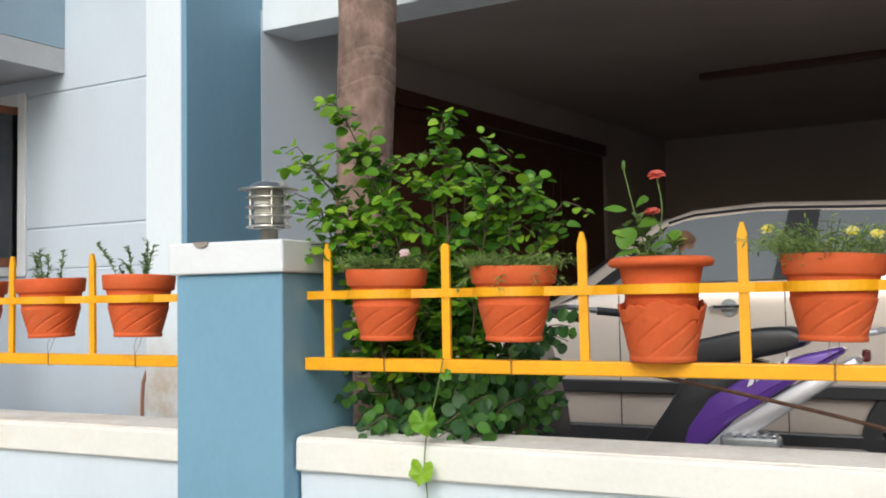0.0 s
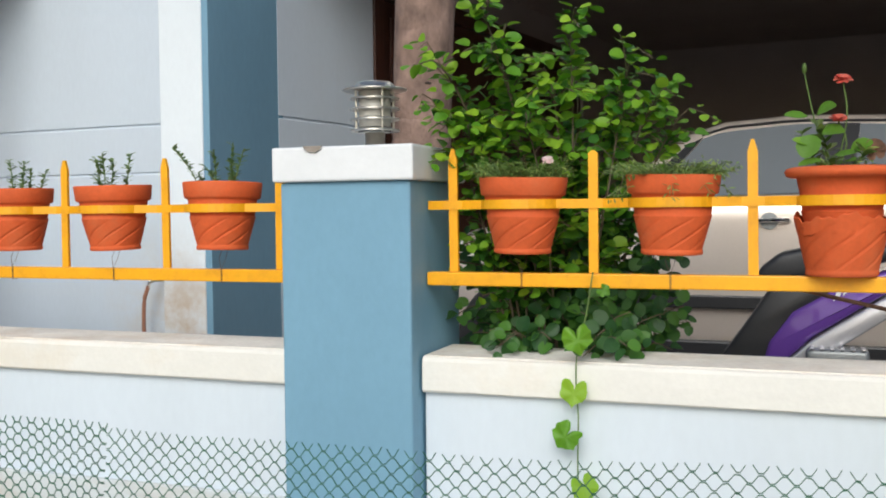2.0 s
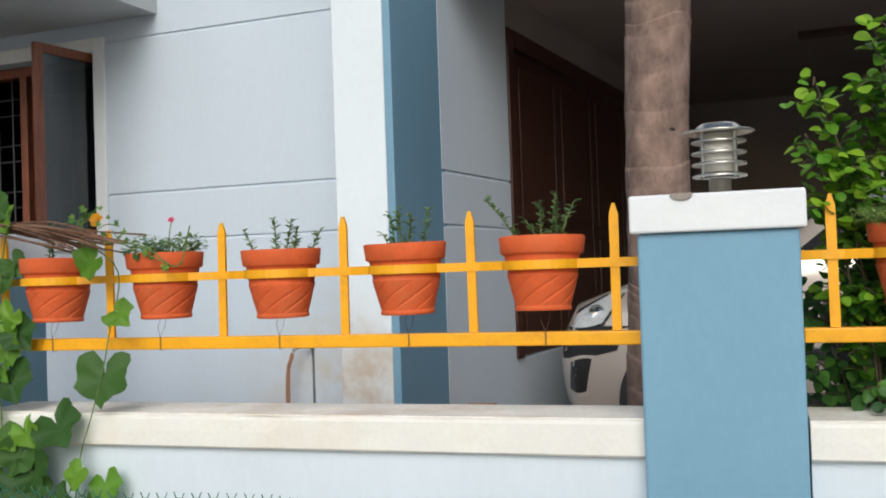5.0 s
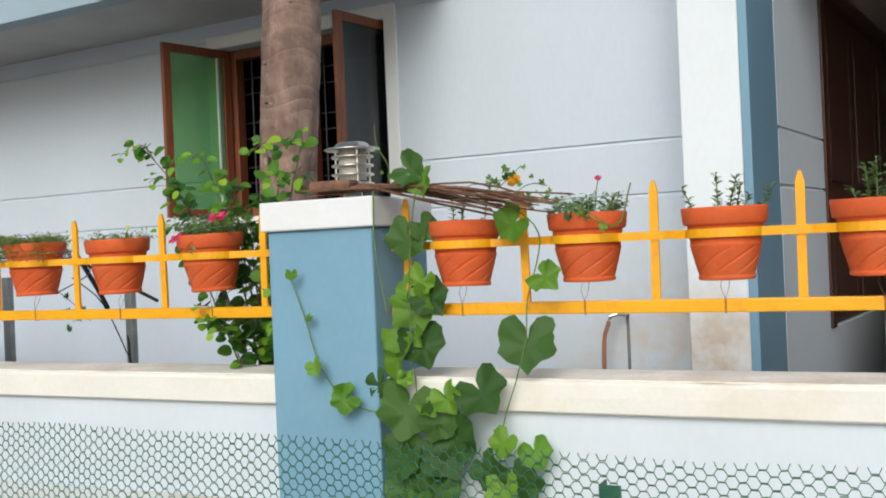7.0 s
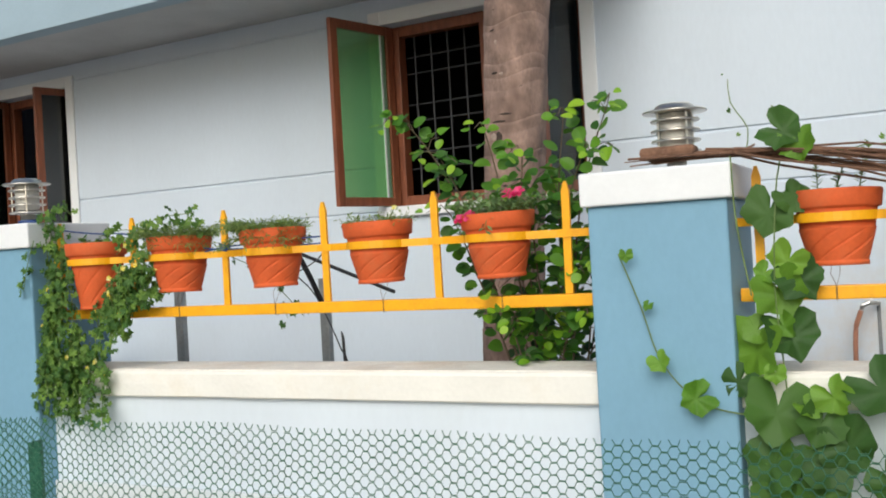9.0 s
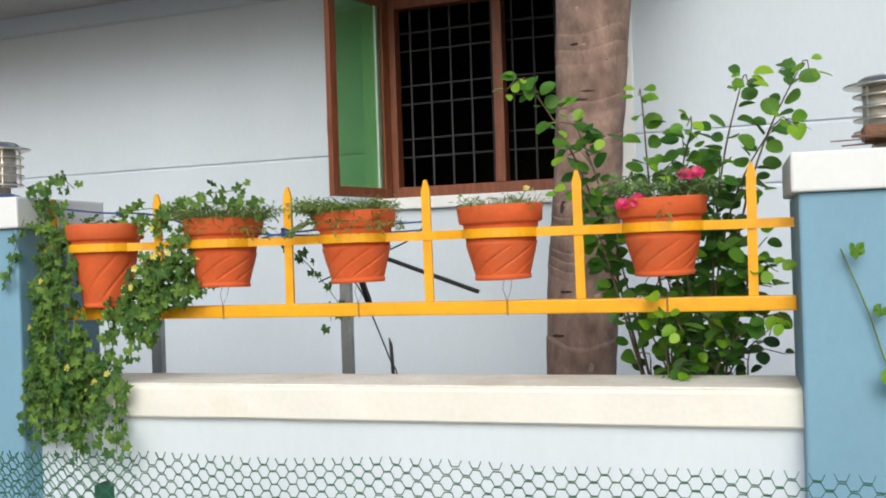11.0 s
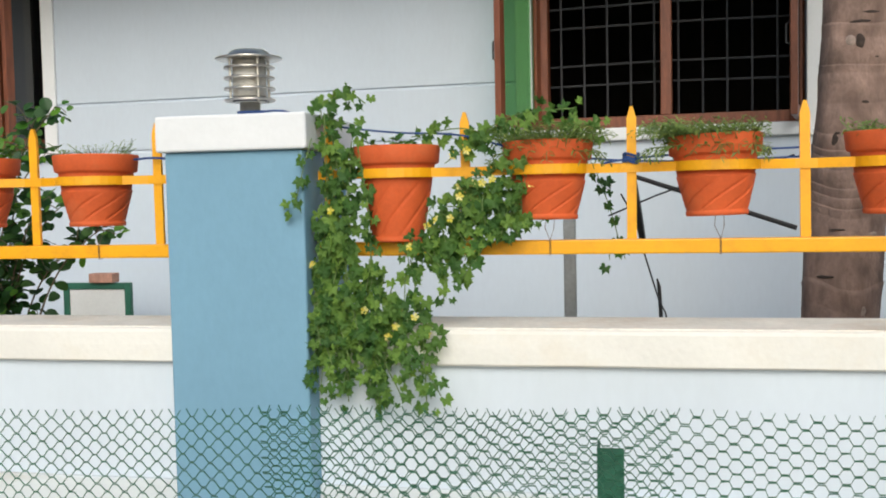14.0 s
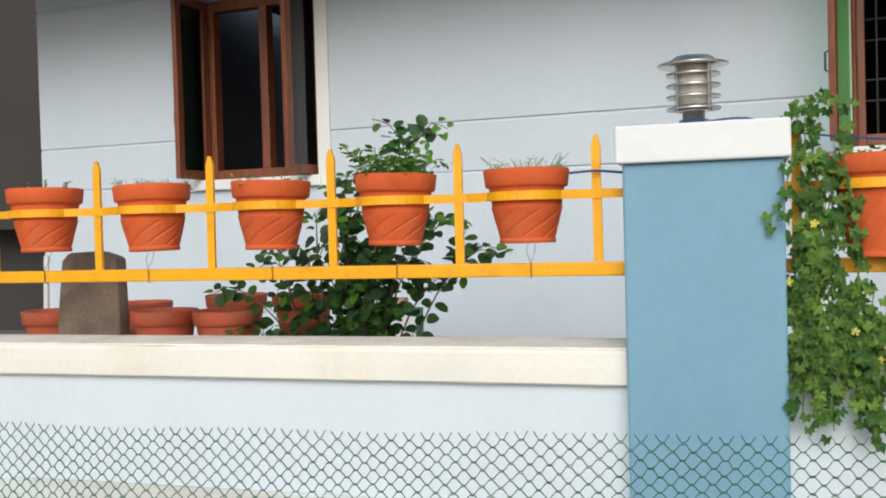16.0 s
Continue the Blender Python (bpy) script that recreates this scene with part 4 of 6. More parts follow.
bush("bush", (-5.6, 2.95, 0.5), [(-6.1, 2.5, 2.02), (-5.7, 2.45, 1.97), (-5.57, 2.42, 1.87), (-5.4, 2.45, 1.98), (-5.24, 2.45, 2.0), (-5.28, 2.4, 1.85), (-5.42, 2.7, 1.7), (-5.34, 2.46, 1.46), (-5.33, 2.44, 1.33), (-5.64, 2.44, 1.34), (-5.60, 2.44, 1.30), (-5.66, 2.55, 1.75), (-5.95, 2.5, 1.9), (-5.5, 2.8, 1.6), (-5.72, 2.6, 1.62), (-5.95, 2.55, 1.7)],
     0.056, M_LEAF, "round-leaved green bush behind the railing and palm trunk", seed=21, twigs=4, reach=(0.07, 0.15), spacing=0.019, low=0.5, face=(0.1, -0.55, 0.8), young=0.16, tender=M_LEAF_NEW)
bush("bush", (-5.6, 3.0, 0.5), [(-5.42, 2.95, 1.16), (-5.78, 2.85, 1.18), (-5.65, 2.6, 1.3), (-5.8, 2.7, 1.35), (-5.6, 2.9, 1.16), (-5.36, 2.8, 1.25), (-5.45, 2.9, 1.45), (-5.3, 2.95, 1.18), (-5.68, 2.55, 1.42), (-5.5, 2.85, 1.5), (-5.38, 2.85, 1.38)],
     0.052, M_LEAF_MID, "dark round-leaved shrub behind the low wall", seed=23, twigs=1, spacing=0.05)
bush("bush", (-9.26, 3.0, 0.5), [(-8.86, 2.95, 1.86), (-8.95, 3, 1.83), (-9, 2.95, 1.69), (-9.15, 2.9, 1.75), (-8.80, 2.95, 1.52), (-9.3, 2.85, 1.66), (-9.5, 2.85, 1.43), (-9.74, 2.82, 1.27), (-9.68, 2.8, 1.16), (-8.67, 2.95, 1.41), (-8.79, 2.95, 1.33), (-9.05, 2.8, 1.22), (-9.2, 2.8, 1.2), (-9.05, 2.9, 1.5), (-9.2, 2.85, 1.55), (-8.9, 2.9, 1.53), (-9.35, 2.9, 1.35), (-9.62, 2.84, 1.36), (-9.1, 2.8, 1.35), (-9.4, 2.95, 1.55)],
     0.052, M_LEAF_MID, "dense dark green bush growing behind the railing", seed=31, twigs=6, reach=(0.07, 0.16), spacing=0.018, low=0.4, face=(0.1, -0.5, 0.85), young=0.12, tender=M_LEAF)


# ---- climbers ----
def strands(name, lines, size, shape, material, label, spacing, seed, face=(0, -0.9, 0.35), flowers=0, radius=0.0018, category="climbing vine"):
    random.seed(seed)
    v = empty(name, pose(*lines[0][0]), label, category, "climbers")
    o = Vector(lines[0][0])
    leaves, heads = [], []
    for ln in lines:
        line = spline([Vector(p) - o for p in ln], 0.015)
        part("stem", tube(line[::2] + [line[-1]], radius, 4), M_STEM, v)
        got = shoot_leaves(line, spacing, size, shape, 0.0, face, 0.7)
        for p, ax, nrm, sz, sp in got:
            q = jitter(p, 0.025)
            ax = (Vector(ax) * 0.6 + Vector((0, -0.1, -0.75))).normalized()
            if -7.755 < q.x + o.x or q.y + o.y < 2.35:
                leaves.append((q, ax, nrm, sz, sp))
        if flowers:
            heads += [jitter(p[0], 0.03) + Vector((0, -0.03, 0)) for p in got[:1] if random.random() < flowers]
    foliage("leaves", leaves, material, v)
    for h in heads:
        flower(v, h, 0.0125, M_YFLOWER, 5, (random.uniform(-0.4, 0.4), -1, random.uniform(0, 0.6)))
    return v


def flower(parent, at, r, material, petals=5, face=(0, -0.6, 0.8), layers=1):
    n = Vector(face).normalized()
    u = n.orthogonal().normalized()
    w = n.cross(u)
    lv = []
    for k in range(layers):
        for i in range(petals):
            a = 2 * math.pi * (i + 0.5 * k) / petals
            d = (u * math.cos(a) + w * math.sin(a) + n * (0.25 + 0.35 * k)).normalized()
            lv.append((Vector(at) + n * 0.003 * k, d, n, r * (1 - 0.22 * k), "petal"))
    return foliage("flower", lv, material, parent)


random.seed(40)
rows = []
for k in range(33):
    x = random.uniform(-7.725, -7.38)
    top = random.uniform(1.35, 1.80) if x < -7.6 else random.uniform(1.12, 1.36)
    bot = random.uniform(0.88, 1.12) if x < -7.6 else random.uniform(0.92, 1.2)
    y0 = random.uniform(2.40, 2.47)
    rows.append([(x, y0, top), (x + random.uniform(-0.04, 0.05), 2.40, (top + bot) / 2), (x + random.uniform(-0.06, 0.07), random.uniform(2.33, 2.39), bot)])
rows += [[(-7.70, 2.44, 1.72), (-7.71, 2.42, 1.80), (-7.66, 2.42, 1.82)], [(-7.72, 2.36, 1.7), (-7.75, 2.34, 1.58), (-7.77, 2.34, 1.5)],
         [(-7.70, 2.46, 1.80), (-7.64, 2.44, 1.84), (-7.58, 2.44, 1.80)]]
for k in range(30):
    a = random.uniform(0, 1)
    p = Vector((-7.46 + 0.36 * a, random.uniform(2.40, 2.47), 1.42 + 0.24 * a + random.uniform(-0.05, 0.05)))
    rows.append([p, p + Vector((random.uniform(-0.05, 0.12), -0.02, random.uniform(-0.12, 0.02))), p + Vector((random.uniform(-0.03, 0.12), -0.02, random.uniform(-0.2, -0.06)))])
rows += [[(-7.35, 2.45, 1.62), (-7.2, 2.45, 1.72), (-7.05, 2.46, 1.73), (-6.9, 2.46, 1.71)], [(-7.3, 2.46, 1.66), (-7.16, 2.47, 1.75), (-6.98, 2.5, 1.77)], [(-7.45, 2.46, 1.7), (-7.3, 2.46, 1.72), (-7.18, 2.45, 1.68)]]
strands("bitter_gourd_vine", rows, 0.040, "bitter", M_BITTER, "dense lobed-leaf vine with yellow flowers hanging beside a pillar", 0.0145, 41, flowers=0.35)

strands("trailing_vine", [[(-4.55, 2.40, 1.76), (-4.50, 2.39, 1.79), (-4.43, 2.38, 1.79), (-4.37, 2.38, 1.80)], [(-4.42, 2.40, 1.76), (-4.36, 2.39, 1.80), (-4.31, 2.38, 1.84)], [(-4.35, 2.40, 1.75), (-4.28, 2.38, 1.78), (-4.22, 2.37, 1.77)],
                          [(-4.27, 2.40, 1.76), (-4.20, 2.36, 1.71), (-4.10, 2.35, 1.67), (-4.02, 2.36, 1.63)]], 0.028, "bitter", M_BITTER, "thin vine sprigs trailing over dry twigs", 0.022, 47)
strands("trailing_vine", [[(-4.80, 2.38, 1.80), (-4.79, 2.38, 1.87), (-4.835, 2.38, 1.95), (-4.84, 2.38, 2.02)]], 0.02, "bitter", M_BITTER, "thin upright tendril beside the pillar lamp", 0.07, 48)

# large gourd vine by the twig-topped pillar: stems, then each big leaf
random.seed(50)
gv = empty("gourd_vine", pose(-4.8, 2.40, 0.5), "broad-leaved gourd vine climbing beside a blue pillar", "climbing vine", "climbers")
G0 = Vector((-4.8, 2.40, 0.5))
for ln in ([(-4.75, 2.36, 0.5), (-4.72, 2.38, 1.0), (-4.74, 2.39, 1.4), (-4.72, 2.41, 1.72), (-4.68, 2.40, 1.85), (-4.72, 2.38, 1.93)],
           [(-4.43, 2.36, 0.6), (-4.42, 2.385, 0.95), (-4.36, 2.39, 1.15), (-4.325, 2.40, 1.28), (-4.335, 2.455, 1.40), (-4.28, 2.44, 1.62), (-4.40, 2.40, 1.74)],
           [(-4.78, 2.36, 1.02), (-4.95, 2.34, 1.06), (-5.07, 2.34, 1.18), (-5.13, 2.34, 1.36), (-5.19, 2.34, 1.52)],
           [(-4.84, 2.35, 1.79), (-4.83, 2.33, 1.6), (-4.80, 2.34, 1.38)], [(-4.28, 2.36, 1.72), (-4.12, 2.35, 1.70), (-4.0, 2.36, 1.63), (-3.95, 2.36, 1.76)]):
    part("stem", tube([p - G0 for p in spline(ln, 0.03)], 0.0024, 5), M_STEM, gv)
GL = [(-4.323, 1.255, 0.155, 4), (-4.734, 1.373, 0.125, 20), (-4.677, 1.412, 0.11, 35), (-4.80, 1.206, 0.15, -12), (-4.71, 1.247, 0.13, 25), (-4.848, 1.118, 0.085, -35), (-4.965, 1.073, 0.085, -65), (-4.748, 1.028, 0.16, -8), (-4.597, 1.08, 0.09, 30), (-4.475, 1.093, 0.145, 48),
      (-4.629, 0.999, 0.11, -20), (-4.566, 0.942, 0.13, 25), (-4.399, 0.938, 0.085, -30), (-4.301, 0.908, 0.09, 30), (-5.072, 1.186, 0.055, 30), (-5.101, 1.357, 0.03, -30), (-5.157, 1.513, 0.035, 0), (-4.746, 1.613, 0.12, -15), (-4.687, 1.651, 0.08, 40), (-4.70, 1.47, 0.09, -30),
      (-4.256, 1.471, 0.09, 55), (-4.346, 1.644, 0.10, -50), (-4.70, 1.84, 0.10, 60), (-4.645, 1.80, 0.085, 10)]
GL += [(random.uniform(-4.82, -4.6), random.uniform(0.55, 0.9), random.uniform(0.10, 0.16), random.uniform(-50, 50)) for k in range(11)]
GL += [(random.uniform(-4.6, -4.36), random.uniform(0.5, 0.85), random.uniform(0.09, 0.14), random.uniform(-50, 50)) for k in range(5)]
GL += [(random.uniform(-4.8, -4.66), random.uniform(1.0, 1.6), random.uniform(0.05, 0.09), random.uniform(-60, 60)) for k in range(6)]
for x, z, s, turn in GL:
    y = 2.385 if z < 1.2 else (2.43 if x > -4.84 and z < 1.75 else 2.37)
    if x < -4.85:
        y = 2.335
    a = radians(-90 + turn)
    p = Vector((x, y + random.uniform(-0.035, 0.0), z + s * 0.12)) - G0
    foliage("leaf", [(p, (math.cos(a), random.uniform(-0.5, 0.1), math.sin(a)), (random.uniform(-0.45, 0.45), -1, random.uniform(0.0, 0.8)), s * 1.02, "gourd")], M_GOURD_NEW if random.random() < (0.6 if s < 0.1 else 0.16) else M_GOURD, gv)

# thin tendril with three leaves over the coping
tv = empty("gourd_tendril", pose(-1.6, 2.42, 0.6), "thin gourd tendril with few leaves hanging over the wall", "climbing vine", "climbers")
T0 = Vector((-1.6, 2.42, 0.6))
part("stem", tube([p - T0 for p in spline([(-1.585, 2.455, 1.40), (-1.60, 2.43, 1.28), (-1.622, 2.41, 1.17), (-1.62, 2.39, 1.08), (-1.617, 2.40, 1.0), (-1.618, 2.40, 0.81), (-1.6, 2.41, 0.62)], 0.03)], 0.0022, 5), M_STEM, tv)
random.seed(53)
for x, z, s, turn in ((-1.615, 1.20, 0.068, 15), (-1.625, 1.05, 0.062, -5), (-1.645, 0.925, 0.066, -40), (-1.596, 0.785, 0.062, 30), (-1.54, 1.335, 0.03, 60)):
    a = radians(-90 + turn)
    foliage("leaf", [(Vector((x, 2.38, z + 0.02)) - T0, (math.cos(a), -0.2, math.sin(a)), (0.1, -1, 0.4), s, "gourd")], M_LEAF_NEW, tv)

# bundle of dry twigs on the pillar cap, reaching over the pots
random.seed(60)
tb = empty("twig_bundle", pose(-4.7, 2.40, 1.79), "bundle of dry brown twigs lying on a pillar cap", "twigs")
for k in range(30):
    x0 = random.uniform(-5.2, -4.75)
    x1 = random.uniform(-4.5, -4.12)
    dy = random.uniform(-0.05, 0.07)
    z0, z1 = 1.787 + random.uniform(0, 0.035), 1.70 + random.uniform(-0.02, 0.055)
    pts = [(x0 + 4.7, dy + 0.02, z0 - 1.79 + 0.003), (-4.83 + 4.7, dy, 1.79 - 1.79 + random.uniform(0.004, 0.03)), ((x0 + x1) / 2 + 4.75, dy - 0.03, (z0 + z1) / 2 - 1.79 + 0.015), (x1 + 4.7, dy - 0.045 + random.uniform(-0.02, 0.03), z1 - 1.79)]
    part("twig", tube(spline(pts, 0.09), random.uniform(0.0018, 0.0042), 5), M_TWIG, tb)
part("bark_piece", box(-0.42, -0.25, -0.02, 0.06, 0.02, 0.052, 0.012), M_TWIG, tb)


# ---- plants in the pots ----
def potted(key, i, name, label, build, seed):
    random.seed(seed)
    x, y, z = pot_at[(key, i)]
    p = empty(name, pose(x, y, z), label, "plant", "pot plants")
    build(p)
    return p


def mat_of(n, r, h, leafy, size, hang=0.0, shape="lance", spread=1.0, bias=0.0, material=M_STEM):
    """Cushion of many short leafy shoots."""
    def build(p):
        wood, leaves = bmesh.new(), []
        for k in range(n):
            a, rr = random.uniform(0, 2 * math.pi), r * math.sqrt(random.random())
            b = Vector((rr * math.cos(a), rr * math.sin(a), 0.0))
            over = Vector((math.cos(a), math.sin(a), 0)) * random.uniform(0.2, 1) * spread * h * 0.8
            tip = b + over + Vector((bias, 0, random.uniform(0.4, 1.0) * h))
            if hang and rr > r * 0.75 and random.random() < hang:
                tip = b + Vector((math.cos(a), math.sin(a), 0)) * 0.07 + Vector((bias, 0, -0.03))
            mid = b.lerp(tip, 0.5) + Vector((0, 0, h * 0.25))
            line = spline([b, mid, tip], 0.01)
            tube([line[0], line[len(line) // 2], line[-1]], 0.0011, 3, wood)
            for q, ax, nrm, sz, sp in shoot_leaves(line, size * 0.33, size, shape, 0.05, (0, -0.2, 1), 0.8):
                leaves.append((q, ax, nrm, sz, sp))
        tagged(part("stem_tangle", wood, M_STEM, p), kind="stuff")
        foliage("leaves", leaves, leafy, p)
    return build


def sprigs(list_of, leafy, size=0.022, shape="oval", dens=0.0075):
    """A few upright succulent sprigs: (dx, dz, lean, from x)."""
    def build(p):
        leaves = []
        for dx, h, lean in list_of:
            y = random.uniform(-0.05, 0.03)
            line = spline([(dx, y, 0), (dx + lean * 0.4, y, h * 0.5), (dx + lean, y - 0.01, h)], 0.006)
            part("stem", tube(line[::3] + [line[-1]], 0.002, 5), M_STEM, p)
            acc = 0
            for j in range(len(line) // 5, len(line)):
                for m in range(2):
                    a = random.uniform(0, 2 * math.pi)
                    ax = Vector((math.cos(a), math.sin(a), random.uniform(0.2, 0.9)))
                    if random.random() < 0.85:
                        leaves.append((line[j], ax, (ax.x * -0.3, ax.y * -0.3 - 0.2, 1), size * random.uniform(0.7, 1.15), shape))
        foliage("leaves", leaves, leafy, p)
    return build


def with_flowers(build, heads, material, r=0.016, petals=6, layers=2, stem=False):
    def f(p):
        build(p)
        for h in heads:
            if stem:
                part("flower_stem", tube(spline([(h[0] * 0.6, h[1] * 0.5, 0.0), (h[0] * 0.8, h[1], h[2] * 0.6), h], 0.02), 0.0018, 5), M_STEM, p)
            flower(p, h, r, material, petals, (random.uniform(-0.3, 0.3), -0.7, 0.6), layers)
    return f


potted("za", 0, "portulaca_plant", "feathery green portulaca with a pale pink flower in a pot", with_flowers(mat_of(230, 0.105, 0.08, M_MOSS, 0.021), [(0.085, -0.03, 0.075)], M_PALEFLOWER, 0.018), 101)
potted("za", 1, "portulaca_plant", "low spreading olive-green portulaca cushion in a pot", mat_of(260, 0.115, 0.065, M_MOSS, 0.02, 0.06, spread=1.5), 102)


def zinnia(p):
    sprigs([(-0.05, 0.12, -0.05), (-0.02, 0.14, -0.04), (0.03, 0.07, 0.02)], M_MOSS, 0.04, "oval", 0.02)(p)
    foliage("dried_flower", [((0.075, -0.03, 0.07), (math.cos(a), -0.2, 0.4 + math.sin(a)), (0, -1, 0.3), 0.03, "petal") for a in np.linspace(0, 6.0, 9)], M_TWIG, p, "withered brown flower head")
    mat_of(20, 0.07, 0.06, M_MOSS, 0.02)(p)
    for h, r in (((0.0, -0.02, 0.255), 0.025), ((-0.012, -0.03, 0.150), 0.024)):
        part("flower_stem", tube(spline([(-0.02, 0, 0), (0.01, -0.01, h[2] * 0.6), h], 0.02), 0.0022, 5), M_STEM, p)
        flower(p, h, r, M_RFLOWER, 9, (0.1, -0.45, 0.9), 2)
    part("bud_stem", tube(spline([(-0.03, 0, 0.02), (-0.07, 0, 0.16), (-0.095, -0.01, 0.28)], 0.02), 0.0018, 5), M_STEM, p)
    bd = lathe([(0.0, 0.0), (0.005, 0.004), (0.0062, 0.014), (0.004, 0.026), (0.0, 0.03)], 8)
    o = part("bud", bd, M_MOSS, p, smooth=True)
    o.location = (-0.095, -0.01, 0.278)
    lv = []
    for at, d, size in (((-0.085, -0.02, 0.165), (-0.7, -0.4, 0.1), 0.060), ((-0.062, -0.02, 0.17), (0.4, -0.4, 0.25), 0.05), ((-0.072, -0.02, 0.115), (-0.3, -0.4, -0.8), 0.064), ((-0.05, -0.03, 0.12), (0.7, -0.4, 0.1), 0.05),
                        ((-0.02, -0.03, 0.06), (0.8, -0.5, 0.1), 0.058), ((-0.05, -0.03, 0.05), (-0.7, -0.5, -0.1), 0.064), ((0.0, -0.04, 0.04), (0.3, -0.8, 0.0), 0.05), ((0.02, -0.03, 0.07), (0.7, -0.3, 0.4), 0.05), ((-0.075, -0.02, 0.09), (-0.8, -0.3, 0.2), 0.05)):
        lv.append((at, d, (random.uniform(-0.4, 0.4), -0.7, 0.7), size * 1.12, random.choice(("oval", "round"))))
    foliage("leaves", lv, M_GOURD_NEW, p)


potted("za", 2, "zinnia_plant", "zinnia with two red flowers and a tall bud in a pot", zinnia, 103)
potted("za", 3, "portulaca_plant", "wiry green portulaca with yellow flowers in a pot", with_flowers(mat_of(130, 0.11, 0.115, M_MOSS, 0.021, spread=1.4), [(-0.15, -0.02, 0.10), (0.057, -0.05, 0.085), (0.115, -0.04, 0.075)], M_YFLOWER, 0.018, 5), 104)
potted("ab", 0, "herb_plant", "small green herb under the dry twigs in a pot", sprigs([(-0.05, 0.12, 0.0), (0.0, 0.10, 0.03), (0.06, 0.16, 0.04)], M_GREY_GREEN, 0.025), 110)
potted("ab", 1, "portulaca_plant", "bushy green portulaca with a magenta flower in a pot", with_flowers(mat_of(60, 0.09, 0.09, M_GREY_GREEN, 0.024, shape="oval"), [(0.055, -0.04, 0.135)], M_PFLOWER, 0.013, 5, 2, True), 111)
potted("ab", 2, "portulaca_plant", "grey-green succulent sprigs in a pot", sprigs([(-0.09, 0.09, -0.03), (-0.02, 0.13, 0.0), (0.01, 0.12, 0.03), (0.03, 0.10, 0.02), (0.10, 0.09, 0.05), (0.06, 0.06, 0.02)], M_GREY_GREEN, 0.024), 112)
potted("ab", 3, "portulaca_plant", "upright grey-green succulent sprigs in a pot", sprigs([(-0.02, 0.12, -0.01), (0.0, 0.14, 0.0), (0.02, 0.11, 0.02), (0.06, 0.13, 0.03), (-0.05, 0.06, -0.02)], M_GREY_GREEN, 0.026), 113)
potted("ab", 4, "portulaca_plant", "leaning grey-green succulent sprigs in a pot", sprigs([(-0.06, 0.15, -0.10), (0.01, 0.13, 0.0), (0.03, 0.16, 0.02), (0.06, 0.13, 0.05), (0.0, 0.08, -0.04), (-0.07, 0.06, -0.02), (0.05, 0.10, 0.0)], M_GREY_GREEN, 0.025), 114)
potted("cb", 0, "herb_plant", "sparse small leaves in a tall pot", mat_of(14, 0.08, 0.05, M_BITTER, 0.03, shape="bitter"), 120)
potted("cb", 1, "portulaca_plant", "mossy green cushion spilling over a pot rim", mat_of(300, 0.118, 0.075, M_MOSS, 0.021, 0.12, spread=1.6), 121)
potted("cb", 2, "portulaca_plant", "mossy green cushion trailing over one side of a pot", mat_of(320, 0.12, 0.07, M_MOSS, 0.021, 0.3, spread=1.6, bias=-0.04), 122)
potted("cb", 3, "portulaca_plant", "low green portulaca with one yellow flower in a pot", with_flowers(mat_of(90, 0.11, 0.06, M_MOSS, 0.022), [(0.085, -0.03, 0.075)], M_YFLOWER, 0.011, 5, 1, True), 123)
potted("cb", 4, "petunia_plant", "bushy petunia with bright pink flowers in a pot", with_flowers(mat_of(80, 0.10, 0.10, M_GREY_GREEN, 0.026, 0.15, "oval", 1.2), [(0.10, -0.06, 0.09), (0.07, -0.08, 0.085), (-0.06, -0.11, 0.02), (-0.10, -0.1, 0.01)], M_PFLOWER, 0.024, 5), 124)
potted("dc", 0, "portulaca_plant", "short green sprigs in a pot", sprigs([(-0.05, 0.05, 0), (0.02, 0.06, 0.02), (0.06, 0.05, 0.03)], M_GREY_GREEN, 0.02), 130)
potted("dc", 1, "portulaca_plant", "low grey-green cushion in a pot", mat_of(60, 0.11, 0.05, M_GREY_GREEN, 0.018), 131)
potted("dc", 2, "portulaca_plant", "low green cushion in a pot", mat_of(60, 0.11, 0.045, M_MOSS, 0.02), 132)
potted("dc", 3, "herb_plant", "leafy green herb in a pot", mat_of(45, 0.10, 0.12, M_LEAF, 0.035, shape="oval"), 133)
potted("dc", 4, "portulaca_plant", "pale wiry sprigs in a pot", mat_of(50, 0.10, 0.075, M_GREY_GREEN, 0.013), 134)

# marigold-like bud on the post by the twigs
mf = tagged(empty("marigold_flower", pose(-4.36, 2.44, 1.80), "single orange flower of the vine above the railing", "flower"))
flower(mf, (0, 0, 0), 0.025, M_ORFLOWER, 7, (0, -1, 0.3), 2)

# ---- ropes, pipes and sticks ----
strands("trailing_vine", [[(-6.93, 2.62, 1.60), (-6.91, 2.8, 1.53), (-6.885, 2.92, 1.44), (-6.87, 3.0, 1.37), (-6.85, 3.06, 1.30)], [(-6.87, 3.0, 1.37), (-6.90, 3.0, 1.33), (-6.90, 3.0, 1.30)]], 0.038, "bitter", M_LEAF_DK, "dark vine sprig hanging behind the railing", 0.032, 49)

rope = bmesh.new()
tube(spline([(-7.99, 2.53, 1.79), (-7.84, 2.46, 1.79), (-7.71, 2.48, 1.745), (-7.5, 2.47, 1.715), (-7.3, 2.47, 1.70), (-7.1, 2.46, 1.64), (-6.95, 2.47, 1.605), (-6.83, 2.475, 1.62), (-6.6, 2.52, 1.635), (-6.36, 2.5, 1.64)], 0.04), 0.0032, 5, rope)
